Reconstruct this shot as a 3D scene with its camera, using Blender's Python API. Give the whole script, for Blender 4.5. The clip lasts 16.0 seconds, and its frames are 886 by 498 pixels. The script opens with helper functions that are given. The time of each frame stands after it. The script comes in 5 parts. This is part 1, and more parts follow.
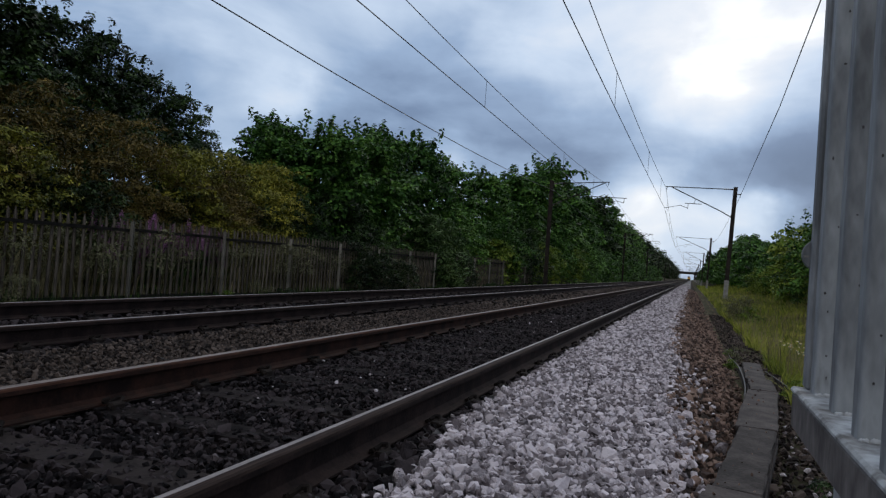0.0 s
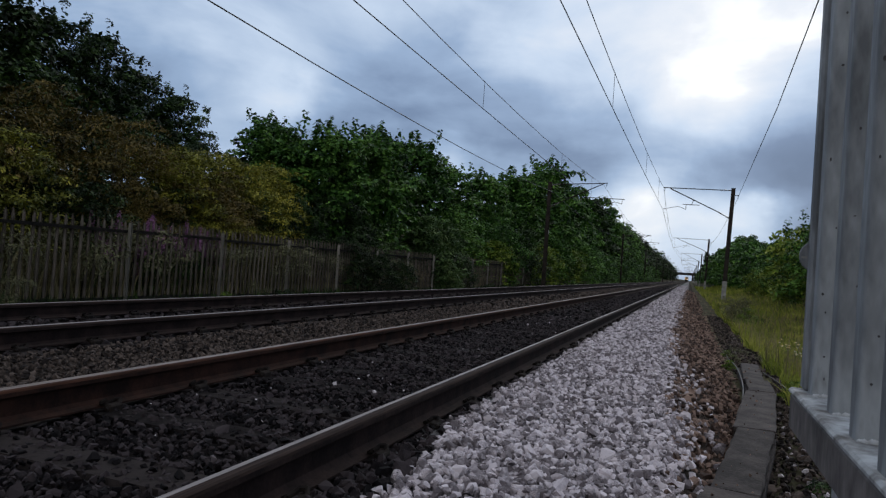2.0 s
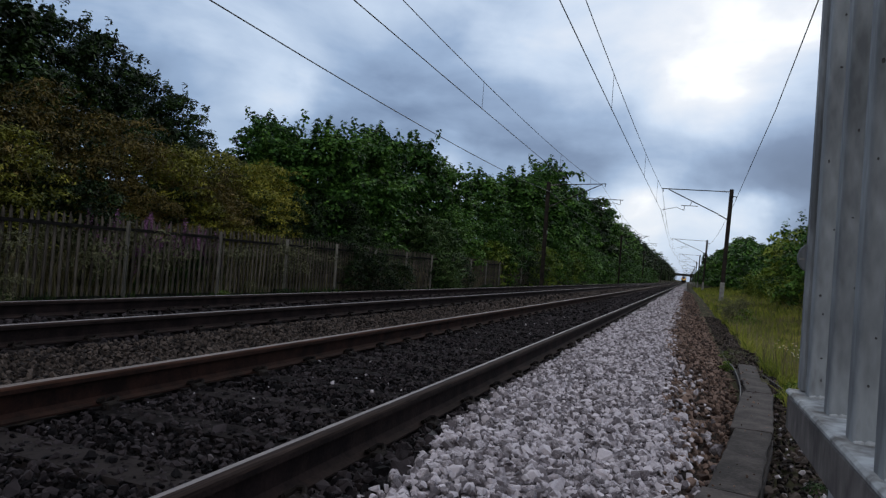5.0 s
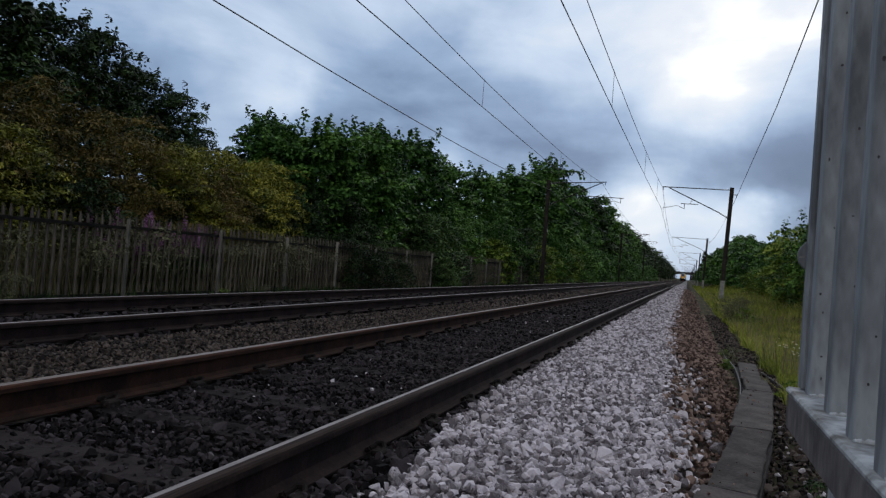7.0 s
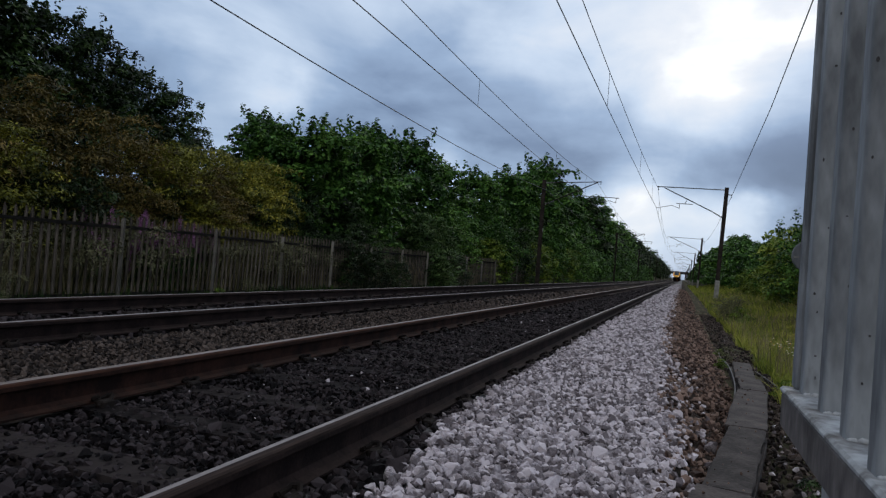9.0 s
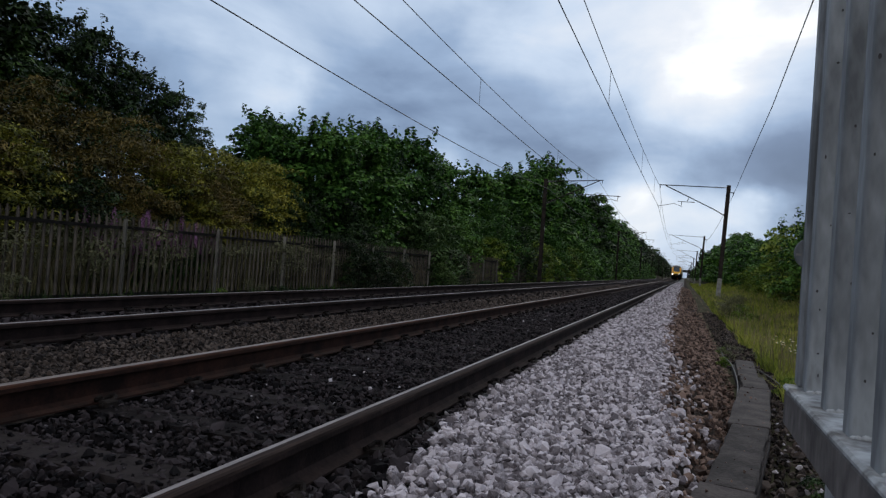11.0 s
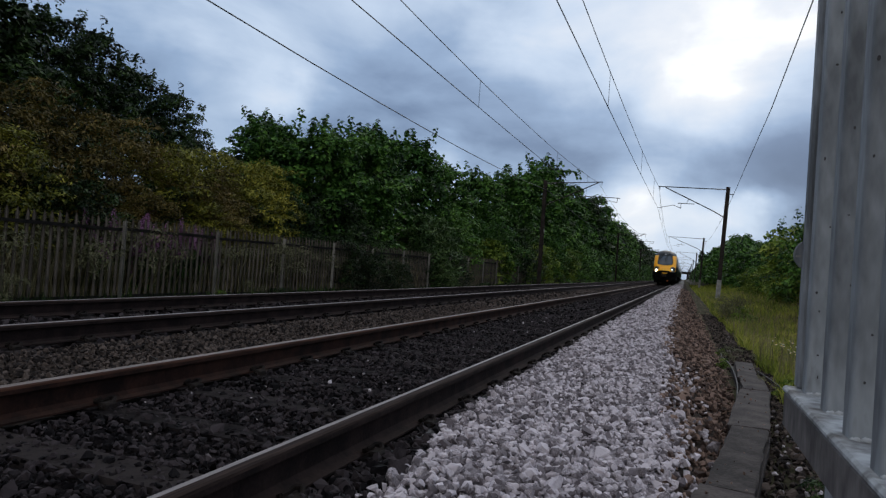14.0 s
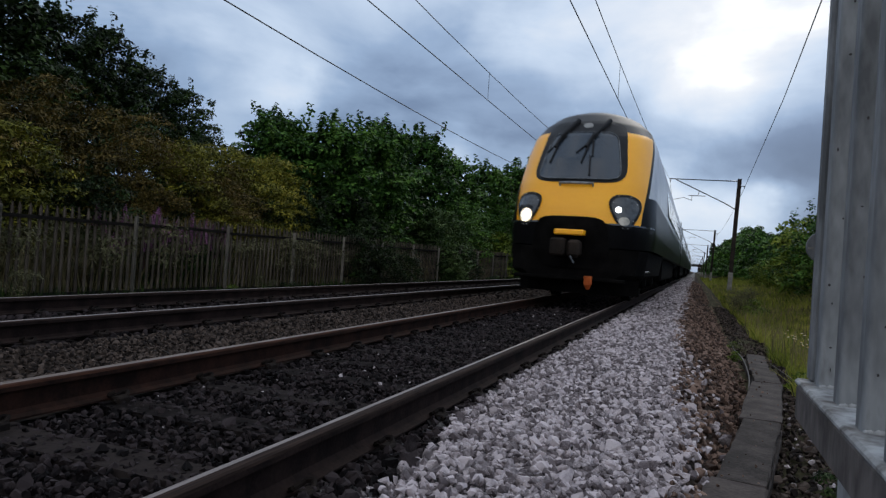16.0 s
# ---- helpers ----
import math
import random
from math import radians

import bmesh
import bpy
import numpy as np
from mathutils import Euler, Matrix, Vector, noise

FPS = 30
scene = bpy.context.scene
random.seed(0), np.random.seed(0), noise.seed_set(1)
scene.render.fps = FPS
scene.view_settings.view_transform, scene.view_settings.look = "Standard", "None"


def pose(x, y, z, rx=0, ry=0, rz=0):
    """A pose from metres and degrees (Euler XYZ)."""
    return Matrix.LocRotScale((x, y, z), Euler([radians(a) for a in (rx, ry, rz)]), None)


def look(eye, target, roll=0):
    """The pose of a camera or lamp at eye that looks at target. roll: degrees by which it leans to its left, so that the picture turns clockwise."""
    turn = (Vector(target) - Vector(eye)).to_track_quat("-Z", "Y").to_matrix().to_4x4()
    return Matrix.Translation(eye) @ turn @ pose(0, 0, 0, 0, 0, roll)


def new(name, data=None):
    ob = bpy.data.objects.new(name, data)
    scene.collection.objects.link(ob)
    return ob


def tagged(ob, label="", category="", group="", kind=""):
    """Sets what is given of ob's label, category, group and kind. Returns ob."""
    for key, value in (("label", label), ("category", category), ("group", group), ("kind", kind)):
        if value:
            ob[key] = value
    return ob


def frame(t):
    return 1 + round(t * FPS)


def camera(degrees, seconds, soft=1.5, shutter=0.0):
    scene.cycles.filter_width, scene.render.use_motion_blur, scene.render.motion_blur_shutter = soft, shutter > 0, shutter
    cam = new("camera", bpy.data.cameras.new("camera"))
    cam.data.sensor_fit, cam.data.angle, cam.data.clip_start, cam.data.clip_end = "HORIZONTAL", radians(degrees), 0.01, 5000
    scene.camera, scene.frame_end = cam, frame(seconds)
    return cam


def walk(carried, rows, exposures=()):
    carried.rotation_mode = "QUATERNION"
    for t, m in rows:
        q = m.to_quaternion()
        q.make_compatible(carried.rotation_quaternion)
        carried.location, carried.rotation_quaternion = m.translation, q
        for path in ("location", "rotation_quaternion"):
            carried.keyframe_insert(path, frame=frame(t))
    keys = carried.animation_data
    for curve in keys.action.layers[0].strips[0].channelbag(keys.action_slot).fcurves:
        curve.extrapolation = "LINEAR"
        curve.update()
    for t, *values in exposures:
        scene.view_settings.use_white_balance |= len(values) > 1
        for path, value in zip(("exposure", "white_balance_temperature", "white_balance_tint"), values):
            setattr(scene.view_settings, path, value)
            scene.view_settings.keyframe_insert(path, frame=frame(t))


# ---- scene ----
cam = camera(66.42, 16.0, soft=1.3, shutter=0.12)
EYE = (0.0, 0.0, 0.69)
# seconds, turn to the left of the track, tilt up, lean, all in degrees
TURNS = (
    (0.0, 20.254, 1.089, 4.131),
    (0.5, 20.203, 1.134, 4.166),
    (1.0, 20.212, 1.180, 4.112),
    (1.5, 20.212, 1.173, 4.079),
    (2.0, 20.111, 1.196, 4.099),
    (2.5, 20.078, 1.289, 4.200),
    (3.0, 19.913, 1.293, 4.349),
    (3.5, 19.884, 1.287, 4.344),
    (4.0, 19.928, 1.243, 4.325),
    (6.5, 19.989, 1.116, 4.432),
    (7.0, 19.969, 1.035, 4.397),
    (7.5, 19.877, 1.065, 4.453),
    (8.0, 19.853, 1.008, 4.421),
    (8.5, 19.854, 1.006, 4.430),
    (9.0, 19.592, 1.029, 4.427),
    (11.5, 19.760, 0.938, 4.148),
    (12.0, 19.739, 0.948, 4.158),
    (12.5, 19.758, 1.008, 4.128),
    (13.0, 19.610, 1.119, 4.237),
    (13.5, 19.627, 1.122, 4.217),
    (14.0, 19.716, 1.093, 4.166),
    (14.5, 19.745, 1.022, 4.185),
    (15.0, 20.003, 0.770, 4.099),
    (15.5, 20.156, 0.780, 4.056),
    (16.0, 20.499, 0.499, 3.900),
)


def aim(turn, tilt):
    a, b = radians(turn), radians(tilt)
    return (EYE[0] - math.sin(a) * math.cos(b), EYE[1] + math.cos(a) * math.cos(b), EYE[2] + math.sin(b))


walk(cam, [(t, look(EYE, aim(a, b), c)) for t, a, b, c in TURNS], exposures=((0.0, 0.0), (16.0, 0.0)))

# ---- light: overcast sky, the sun behind cloud ahead of the camera ----
SUN_DIR = Vector((0.10, 0.80, 0.60)).normalized()


def make_world():
    w = bpy.data.worlds.new("overcast")
    scene.world = w
    w.use_nodes = True
    nt = w.node_tree
    nt.nodes.clear()
    N, L = nt.nodes.new, nt.links.new

    def math_node(op, a, b=None, c=None, clamp=False):
        n = N("ShaderNodeMath")
        n.operation, n.use_clamp = op, clamp
        for i, v in enumerate((a, b, c)):
            if v is None:
                continue
            if isinstance(v, (int, float)):
                n.inputs[i].default_value = v
            else:
                L(v, n.inputs[i])
        return n.outputs[0]

    def ramp(fac, stops):
        n = N("ShaderNodeValToRGB")
        e = n.color_ramp.elements
        while len(e) < len(stops):
            e.new(0.5)
        for el, (p, c) in zip(e, stops):
            el.position, el.color = p, (*c, 1)
        L(fac, n.inputs[0])
        return n.outputs[0]

    out, bg = N("ShaderNodeOutputWorld"), N("ShaderNodeBackground")
    sky = N("ShaderNodeTexSky")
    sky.sky_type, sky.sun_disc = "NISHITA", False
    sky.sun_elevation = math.asin(SUN_DIR.z)
    sky.sun_rotation = math.atan2(SUN_DIR.x, SUN_DIR.y)
    tc, sep = N("ShaderNodeTexCoord"), N("ShaderNodeSeparateXYZ")
    L(tc.outputs["Generated"], sep.inputs[0])
    x, y, z = sep.outputs
    up = math_node("MAXIMUM", z, 0.0)
    den = math_node("ADD", up, 0.22)
    flat = N("ShaderNodeCombineXYZ")
    L(math_node("DIVIDE", x, den), flat.inputs[0])
    L(math_node("DIVIDE", y, den), flat.inputs[1])
    flat.inputs[2].default_value = 0.7

    def clouds(scale, detail, rough, shift):
        n, m = N("ShaderNodeTexNoise"), N("ShaderNodeMapping")
        m.inputs["Location"].default_value = shift
        m.inputs["Scale"].default_value = (1.0, 1.35, 1.0)
        L(flat.outputs[0], m.inputs[0])
        L(m.outputs[0], n.inputs["Vector"])
        n.inputs["Scale"].default_value, n.inputs["Detail"].default_value = scale, detail
        n.inputs["Roughness"].default_value = rough
        n.inputs["Distortion"].default_value = 0.25
        return n.outputs[0]

    def puffs(scale, shift):
        n, m = N("ShaderNodeTexNoise"), N("ShaderNodeMapping")
        m.inputs["Location"].default_value = shift
        m.inputs["Scale"].default_value = (1.0, 1.0, 2.2)
        L(tc.outputs["Generated"], m.inputs[0])
        L(m.outputs[0], n.inputs["Vector"])
        n.inputs["Scale"].default_value, n.inputs["Detail"].default_value = scale, 7
        n.inputs["Roughness"].default_value, n.inputs["Distortion"].default_value = 0.5, 0.35
        return n.outputs[0]

    # ragged cloud edges: every lookup below goes through a slightly stirred direction
    stir = N("ShaderNodeTexNoise")
    L(tc.outputs["Generated"], stir.inputs["Vector"])
    stir.inputs["Scale"].default_value, stir.inputs["Detail"].default_value, stir.inputs["Roughness"].default_value = 6.0, 5, 0.55
    off, way = N("ShaderNodeVectorMath"), N("ShaderNodeVectorMath")
    off.operation = way.operation = "MULTIPLY_ADD"
    L(stir.outputs["Color"], off.inputs[0])
    off.inputs[1].default_value, off.inputs[2].default_value = (0.16, 0.16, 0.075), (-0.08, -0.08, -0.0375)
    L(tc.outputs["Generated"], way.inputs[0])
    way.inputs[1].default_value = (1, 1, 1)
    L(off.outputs[0], way.inputs[2])
    sep2 = N("ShaderNodeSeparateXYZ")
    L(way.outputs[0], sep2.inputs[0])
    high = math_node("MAXIMUM", sep2.outputs[2], 0.0)
    unit = N("ShaderNodeVectorMath")
    unit.operation = "NORMALIZE"
    L(way.outputs[0], unit.inputs[0])

    def cloud_lump(direction, k, amount):
        dot = N("ShaderNodeVectorMath")
        dot.operation = "DOT_PRODUCT"
        L(unit.outputs[0], dot.inputs[0])
        dot.inputs[1].default_value = Vector(direction).normalized()
        return math_node("MULTIPLY", math_node("POWER", math_node("MAXIMUM", dot.outputs["Value"], 0.0), k), amount)

    big, small = clouds(0.95, 6, 0.5, (3.1, 1.7, 0)), puffs(4.3, (0.4, 5.2, 0.3))
    mixn = math_node("ADD", math_node("MULTIPLY", big, 0.08), math_node("MULTIPLY", small, 0.92))
    # cloud by height: bright strip over the horizon, a dark bank above it, thinner cloud up to the zenith
    bank = ramp(high, [(0.0, (0.56,) * 3), (0.05, (0.57,) * 3), (0.080, (0.62,) * 3), (0.108, (0.60,) * 3), (0.130, (0.42,) * 3), (0.175, (0.40,) * 3), (0.215, (0.50,) * 3), (0.28, (0.60,) * 3), (0.45, (0.66,) * 3), (1.0, (0.70,) * 3)])
    dens = math_node("ADD", bank, math_node("MULTIPLY", math_node("SUBTRACT", mixn, 0.5), 0.85))
    dens = math_node("ADD", dens, math_node("MULTIPLY", math_node("MAXIMUM", math_node("MULTIPLY", y, -1.0), 0.0), 0.41))
    for direction, k, amount in (
            ((-0.02, 0.945, 0.325), 70, 0.30), ((0.06, 0.95, 0.30), 160, 0.10), ((-0.06, 0.994, 0.112), 450, 0.32), ((0.065, 0.992, 0.105), 900, 0.36), ((0.17, 0.98, 0.10), 200, -0.14),
            ((0.15, 0.975, 0.155), 150, -0.14), ((0.10, 0.985, 0.15), 350, -0.05), ((0.03, 0.99, 0.138), 500, -0.12), ((0.12, 0.985, 0.128), 400, -0.12), ((0.02, 0.98, 0.165), 200, -0.07), ((-0.216, 0.958, 0.185), 60, -0.09), ((-0.41, 0.888, 0.200), 80, -0.13), ((-0.70, 0.66, 0.26), 60, -0.12),
            ((-0.647, 0.727, 0.22), 220, 0.22), ((-0.551, 0.806, 0.217), 900, 0.26), ((-0.202, 0.936, 0.287), 400, 0.12), ((-0.325, 0.933, 0.150), 500, 0.38), ((-0.60, 0.78, 0.16), 300, 0.16)):
        dens = math_node("ADD", dens, cloud_lump(direction, k, amount))
    col = ramp(dens, [(0.12, (0.13, 0.195, 0.325)), (0.34, (0.19, 0.275, 0.44)), (0.52, (0.345, 0.475, 0.69)), (0.72, (0.64, 0.77, 0.96)), (0.90, (0.92, 0.97, 1.05)), (1.0, (1.25, 1.27, 1.30))])
    dim = N("ShaderNodeMix")
    dim.data_type = "RGBA"
    dim.inputs["Factor"].default_value = 0.93
    tone = N("ShaderNodeVectorMath")
    tone.operation = "SCALE"
    tone.inputs["Scale"].default_value = 0.10
    L(sky.outputs[0], tone.inputs[0])
    L(tone.outputs[0], dim.inputs["A"])
    L(col, dim.inputs["B"])
    L(dim.outputs["Result"], bg.inputs[0])
    bg.inputs[1].default_value = 0.92
    L(bg.outputs[0], out.inputs[0])


make_world()
sun = new("sun", bpy.data.lights.new("sun", "SUN"))
sun.data.energy, sun.data.angle, sun.data.color = 0.7, radians(25), (1.0, 0.95, 0.88)
sun.matrix_world = look((0, 0, 50), Vector((0, 0, 50)) - SUN_DIR)

# ---- materials ----
def node_mat(name):
    m = bpy.data.materials.new(name)
    m.use_nodes = True
    nt = m.node_tree
    return m, nt, nt.nodes["Principled BSDF"]


def mat(name, c1, c2, scale=6.0, rough=0.85, metal=0.0, bump=0.3, fine=70.0, stretch=(1, 1, 1), vary=0.0, island=0.0, c3=None, spec=0.4, dist=0.004):
    """Two-scale noise colour, fine relief, optional change from piece to piece."""
    m, nt, b = node_mat(name)
    N, L = nt.nodes.new, nt.links.new
    tc, mp = N("ShaderNodeTexCoord"), N("ShaderNodeMapping")
    mp.inputs["Scale"].default_value = stretch
    L(tc.outputs["Object"], mp.inputs[0])
    n1, n2 = N("ShaderNodeTexNoise"), N("ShaderNodeTexNoise")
    for n, s, d in ((n1, scale, 4), (n2, fine, 3)):
        L(mp.outputs[0], n.inputs["Vector"])
        n.inputs["Scale"].default_value, n.inputs["Detail"].default_value = s, d
    r = N("ShaderNodeValToRGB")
    r.color_ramp.elements[0].position, r.color_ramp.elements[0].color = 0.32, (*c1, 1)
    r.color_ramp.elements[1].position, r.color_ramp.elements[1].color = 0.68, (*c2, 1)
    if c3:
        e = r.color_ramp.elements.new(0.8)
        e.color = (*c3, 1)
    mixf = N("ShaderNodeMath")
    mixf.operation = "MULTIPLY_ADD"
    L(n2.outputs[0], mixf.inputs[0])
    mixf.inputs[1].default_value = 0.45
    sub = N("ShaderNodeMath")
    sub.operation = "MULTIPLY_ADD"
    L(n1.outputs[0], sub.inputs[0])
    sub.inputs[1].default_value, sub.inputs[2].default_value = 1.0, -0.22
    L(sub.outputs[0], mixf.inputs[2])
    last = mixf.outputs[0]
    if vary or island:
        src = N("ShaderNodeObjectInfo").outputs["Random"] if vary else N("ShaderNodeNewGeometry").outputs["Random Per Island"]
        a = N("ShaderNodeMath")
        a.operation = "MULTIPLY_ADD"
        L(src, a.inputs[0])
        a.inputs[1].default_value = vary or island
        o = N("ShaderNodeMath")
        o.operation = "SUBTRACT"
        L(last, o.inputs[0])
        o.inputs[1].default_value = (vary or island) / 2
        L(o.outputs[0], a.inputs[2])
        last = a.outputs[0]
    L(last, r.inputs[0])
    L(r.outputs[0], b.inputs["Base Color"])
    b.inputs["Roughness"].default_value, b.inputs["Metallic"].default_value = rough, metal
    b.inputs["Specular IOR Level"].default_value = spec
    if bump:
        bp = N("ShaderNodeBump")
        bp.inputs["Strength"].default_value, bp.inputs["Distance"].default_value = bump, dist
        L(n2.outputs[0], bp.inputs["Height"])
        L(bp.outputs[0], b.inputs["Normal"])
    return m


def leaf_mat(name, tones, trans=0.14, rough=0.6):
    """Leaves that differ one from another, tones widened by painted highlights and shadow; some light passes through
    them.
    """
    m, nt, b = node_mat(name)
    N, L = nt.nodes.new, nt.links.new
    g, r = N("ShaderNodeNewGeometry"), N("ShaderNodeValToRGB")
    oi, tc, nz = N("ShaderNodeObjectInfo"), N("ShaderNodeTexCoord"), N("ShaderNodeTexNoise")
    L(tc.outputs["Object"], nz.inputs["Vector"])
    nz.inputs["Scale"].default_value, nz.inputs["Detail"].default_value = 1.5, 3
    el = r.color_ramp.elements
    while len(el) < len(tones):
        el.new(0.5)
    for i, (e, c) in enumerate(zip(el, tones)):
        e.position, e.color = 0.15 + 0.7 * i / (len(tones) - 1), (*c, 1)
    a, c = N("ShaderNodeMath"), N("ShaderNodeMath")
    a.operation = c.operation = "MULTIPLY_ADD"
    L(g.outputs["Random Per Island"], a.inputs[0])
    a.inputs[1].default_value = 0.34
    k = N("ShaderNodeMath")
    k.operation = "MULTIPLY_ADD"
    L(nz.outputs[0], k.inputs[0])
    k.inputs[1].default_value, k.inputs[2].default_value = 1.7, -0.28
    L(k.outputs[0], a.inputs[2])
    L(oi.outputs["Random"], c.inputs[0])
    c.inputs[1].default_value = 0.2
    s = N("ShaderNodeMath")
    s.operation = "SUBTRACT"
    L(a.outputs[0], s.inputs[0])
    s.inputs[1].default_value = 0.34
    L(s.outputs[0], c.inputs[2])
    L(c.outputs[0], r.inputs[0])
    L(r.outputs[0], b.inputs["Base Color"])
    b.inputs["Roughness"].default_value = rough
    b.inputs["Specular IOR Level"].default_value = 0.12
    tr, mx = N("ShaderNodeBsdfTranslucent"), N("ShaderNodeMixShader")
    L(r.outputs[0], tr.inputs[0])
    mx.inputs[0].default_value = trans
    L(b.outputs[0], mx.inputs[1])
    L(tr.outputs[0], mx.inputs[2])
    L(mx.outputs[0], nt.nodes["Material Output"].inputs[0])
    return m


def glow_mat(name, color, strength):
    m, nt, b = node_mat(name)
    b.inputs["Emission Color"].default_value, b.inputs["Emission Strength"].default_value = (*color, 1), strength
    return m


M_EARTH = mat("earth", (0.02, 0.018, 0.011), (0.06, 0.055, 0.028), 0.9, rough=1.0, spec=0.05, fine=14, bump=0.6, dist=0.03)
M_BED_DARK = mat("dark_ballast", (0.004, 0.0032, 0.0033), (0.015, 0.0118, 0.0115), 9, rough=1.0, spec=0.05, fine=45, bump=0.9, dist=0.02)
M_BED_BROWN = mat("brown_ballast", (0.012, 0.0095, 0.008), (0.042, 0.031, 0.025), 9, rough=1.0, spec=0.05, fine=45, bump=0.9, dist=0.02)
# much darker than the pale stones: shade in their gaps is painted here
M_BED_PALE_GAPS = mat("pale_ballast", (0.03, 0.028, 0.029), (0.10, 0.094, 0.096), 12, fine=45, bump=0.9, dist=0.02)
M_STONE_PALE = mat("pale_stone", (0.112, 0.093, 0.098), (0.485, 0.428, 0.445), 14, spec=0.2, fine=90, bump=0.35, island=0.65)
M_STONE_PALE_ONE = mat("pale_stone_single", (0.112, 0.093, 0.098), (0.485, 0.428, 0.445), 14, spec=0.2, fine=90, bump=0.35, vary=0.65)
M_STONE_DARK = mat("dark_stone", (0.0032, 0.0024, 0.0028), (0.035, 0.0275, 0.029), 12, fine=80, bump=0.4, island=0.8, rough=0.9, spec=0.1)
M_STONE_DARK_ONE = mat("dark_stone_single", (0.0032, 0.0024, 0.0028), (0.035, 0.0275, 0.029), 12, fine=80, bump=0.4, vary=0.8, rough=0.9, spec=0.1)
M_STONE_BROWN = mat("brown_stone", (0.034, 0.020, 0.0155), (0.185, 0.121, 0.094), 12, spec=0.15, fine=80, bump=0.4, island=0.7)
M_STONE_SIX = mat("grey_brown_stone", (0.011, 0.008, 0.007), (0.075, 0.056, 0.047), 12, spec=0.12, fine=80, bump=0.4, island=0.7)
# worn running band; its highlight is put into the base colour too
M_RAIL_TOP = mat("worn_highlit_rail_steel", (0.12, 0.10, 0.094), (0.28, 0.236, 0.222), 5, rough=0.45, spec=0.25, metal=0.15, bump=0.05, stretch=(20, 0.6, 4), fine=30)
M_RAIL_TAN = mat("tan_worn_rail_steel", (0.085, 0.066, 0.056), (0.21, 0.165, 0.142), 5, rough=0.5, spec=0.2, metal=0.1, bump=0.05, stretch=(20, 0.6, 4), fine=30)
M_RAIL_HEAD = mat("brown_rail_head_side", (0.011, 0.007, 0.006), (0.036, 0.023, 0.019), 5, rough=0.85, spec=0.08, bump=0.1, stretch=(20, 0.6, 4), fine=30)
M_RAIL_RED = mat("rust_red_rail_head_side", (0.020, 0.0085, 0.0055), (0.062, 0.026, 0.016), 5, rough=0.85, spec=0.1, bump=0.1, stretch=(20, 0.6, 4), fine=30)
M_RAIL_RUST = mat("rusty_rail_steel", (0.008, 0.0040, 0.0031), (0.030, 0.0128, 0.0086), 7, rough=0.9, spec=0.12, bump=0.4, fine=60)
M_RAIL_DARK = mat("dark_oily_rail_steel", (0.007, 0.0045, 0.0042), (0.023, 0.0140, 0.0125), 7, rough=0.9, spec=0.1, bump=0.4, fine=60)
M_SLEEPER = mat("stained_sleeper", (0.005, 0.004, 0.004), (0.026, 0.021, 0.020), 9, rough=1.0, spec=0.05, fine=50, bump=0.5, vary=0.3)
M_CLIP = mat("rusty_clip", (0.005, 0.004, 0.004), (0.016, 0.012, 0.010), 20, spec=0.1, rough=0.9, vary=0.3)
M_CONCRETE = mat("weathered_concrete", (0.014, 0.0105, 0.0095), (0.060, 0.048, 0.044), 5, spec=0.15, fine=45, bump=0.7, vary=0.25)
M_CONCRETE_PALE = mat("pale_weathered_concrete", (0.14, 0.133, 0.12), (0.28, 0.27, 0.25), 6, fine=60, bump=0.4)
M_FENCE = mat("weathered_galvanised_fence", (0.041, 0.033, 0.026), (0.124, 0.10, 0.08), 3, rough=0.9, spec=0.1, bump=0.2, vary=0.3)
# light catching the posts is put into this paler copy of the fence tone
M_POST = mat("pale_lit_galvanised_post", (0.11, 0.10, 0.088), (0.23, 0.208, 0.18), 3, rough=0.85, spec=0.15, bump=0.2, vary=0.3)
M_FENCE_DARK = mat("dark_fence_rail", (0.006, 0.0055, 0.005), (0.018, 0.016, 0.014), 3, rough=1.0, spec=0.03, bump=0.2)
M_MAST = mat("brown_painted_mast", (0.009, 0.007, 0.006), (0.03, 0.022, 0.018), 3, spec=0.15, rough=0.85, bump=0.3)
M_WIRE = mat("dark_wire", (0.012, 0.012, 0.014), (0.03, 0.03, 0.033), 2, rough=0.6, bump=0)
M_INSUL = mat("brown_insulator", (0.02, 0.012, 0.01), (0.05, 0.03, 0.025), 9, rough=0.35, bump=0)
M_GALV = mat("galvanised_steel", (0.090, 0.093, 0.099), (0.27, 0.28, 0.293), 9, rough=0.6, spec=0.3, bump=0.2, fine=60, stretch=(1, 1, 0.3), vary=0.15, c3=(0.16, 0.162, 0.165))
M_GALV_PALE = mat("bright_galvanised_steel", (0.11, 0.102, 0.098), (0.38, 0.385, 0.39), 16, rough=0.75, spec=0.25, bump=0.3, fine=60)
M_HOLE = mat("dark_rust_mark", (0.015, 0.013, 0.013), (0.05, 0.045, 0.045), 20, bump=0)
M_YELLOW = mat("yellow_paint", (0.94, 0.41, 0.006), (0.98, 0.45, 0.01), 1.5, rough=0.32, bump=0.02, fine=20, spec=0.5)
M_BODY_DARK = mat("dark_grey_paint", (0.003, 0.003, 0.0035), (0.007, 0.007, 0.008), 1.5, rough=0.3, bump=0.02, fine=20, spec=0.05)
M_BODY_SILVER = mat("silver_paint", (0.50, 0.52, 0.55), (0.60, 0.62, 0.65), 1.5, rough=0.25, metal=0.2, bump=0.02, fine=20)
M_ROOF = mat("grey_roof_paint", (0.010, 0.011, 0.014), (0.022, 0.024, 0.029), 1.5, rough=0.45, spec=0.15, bump=0.02, fine=20)
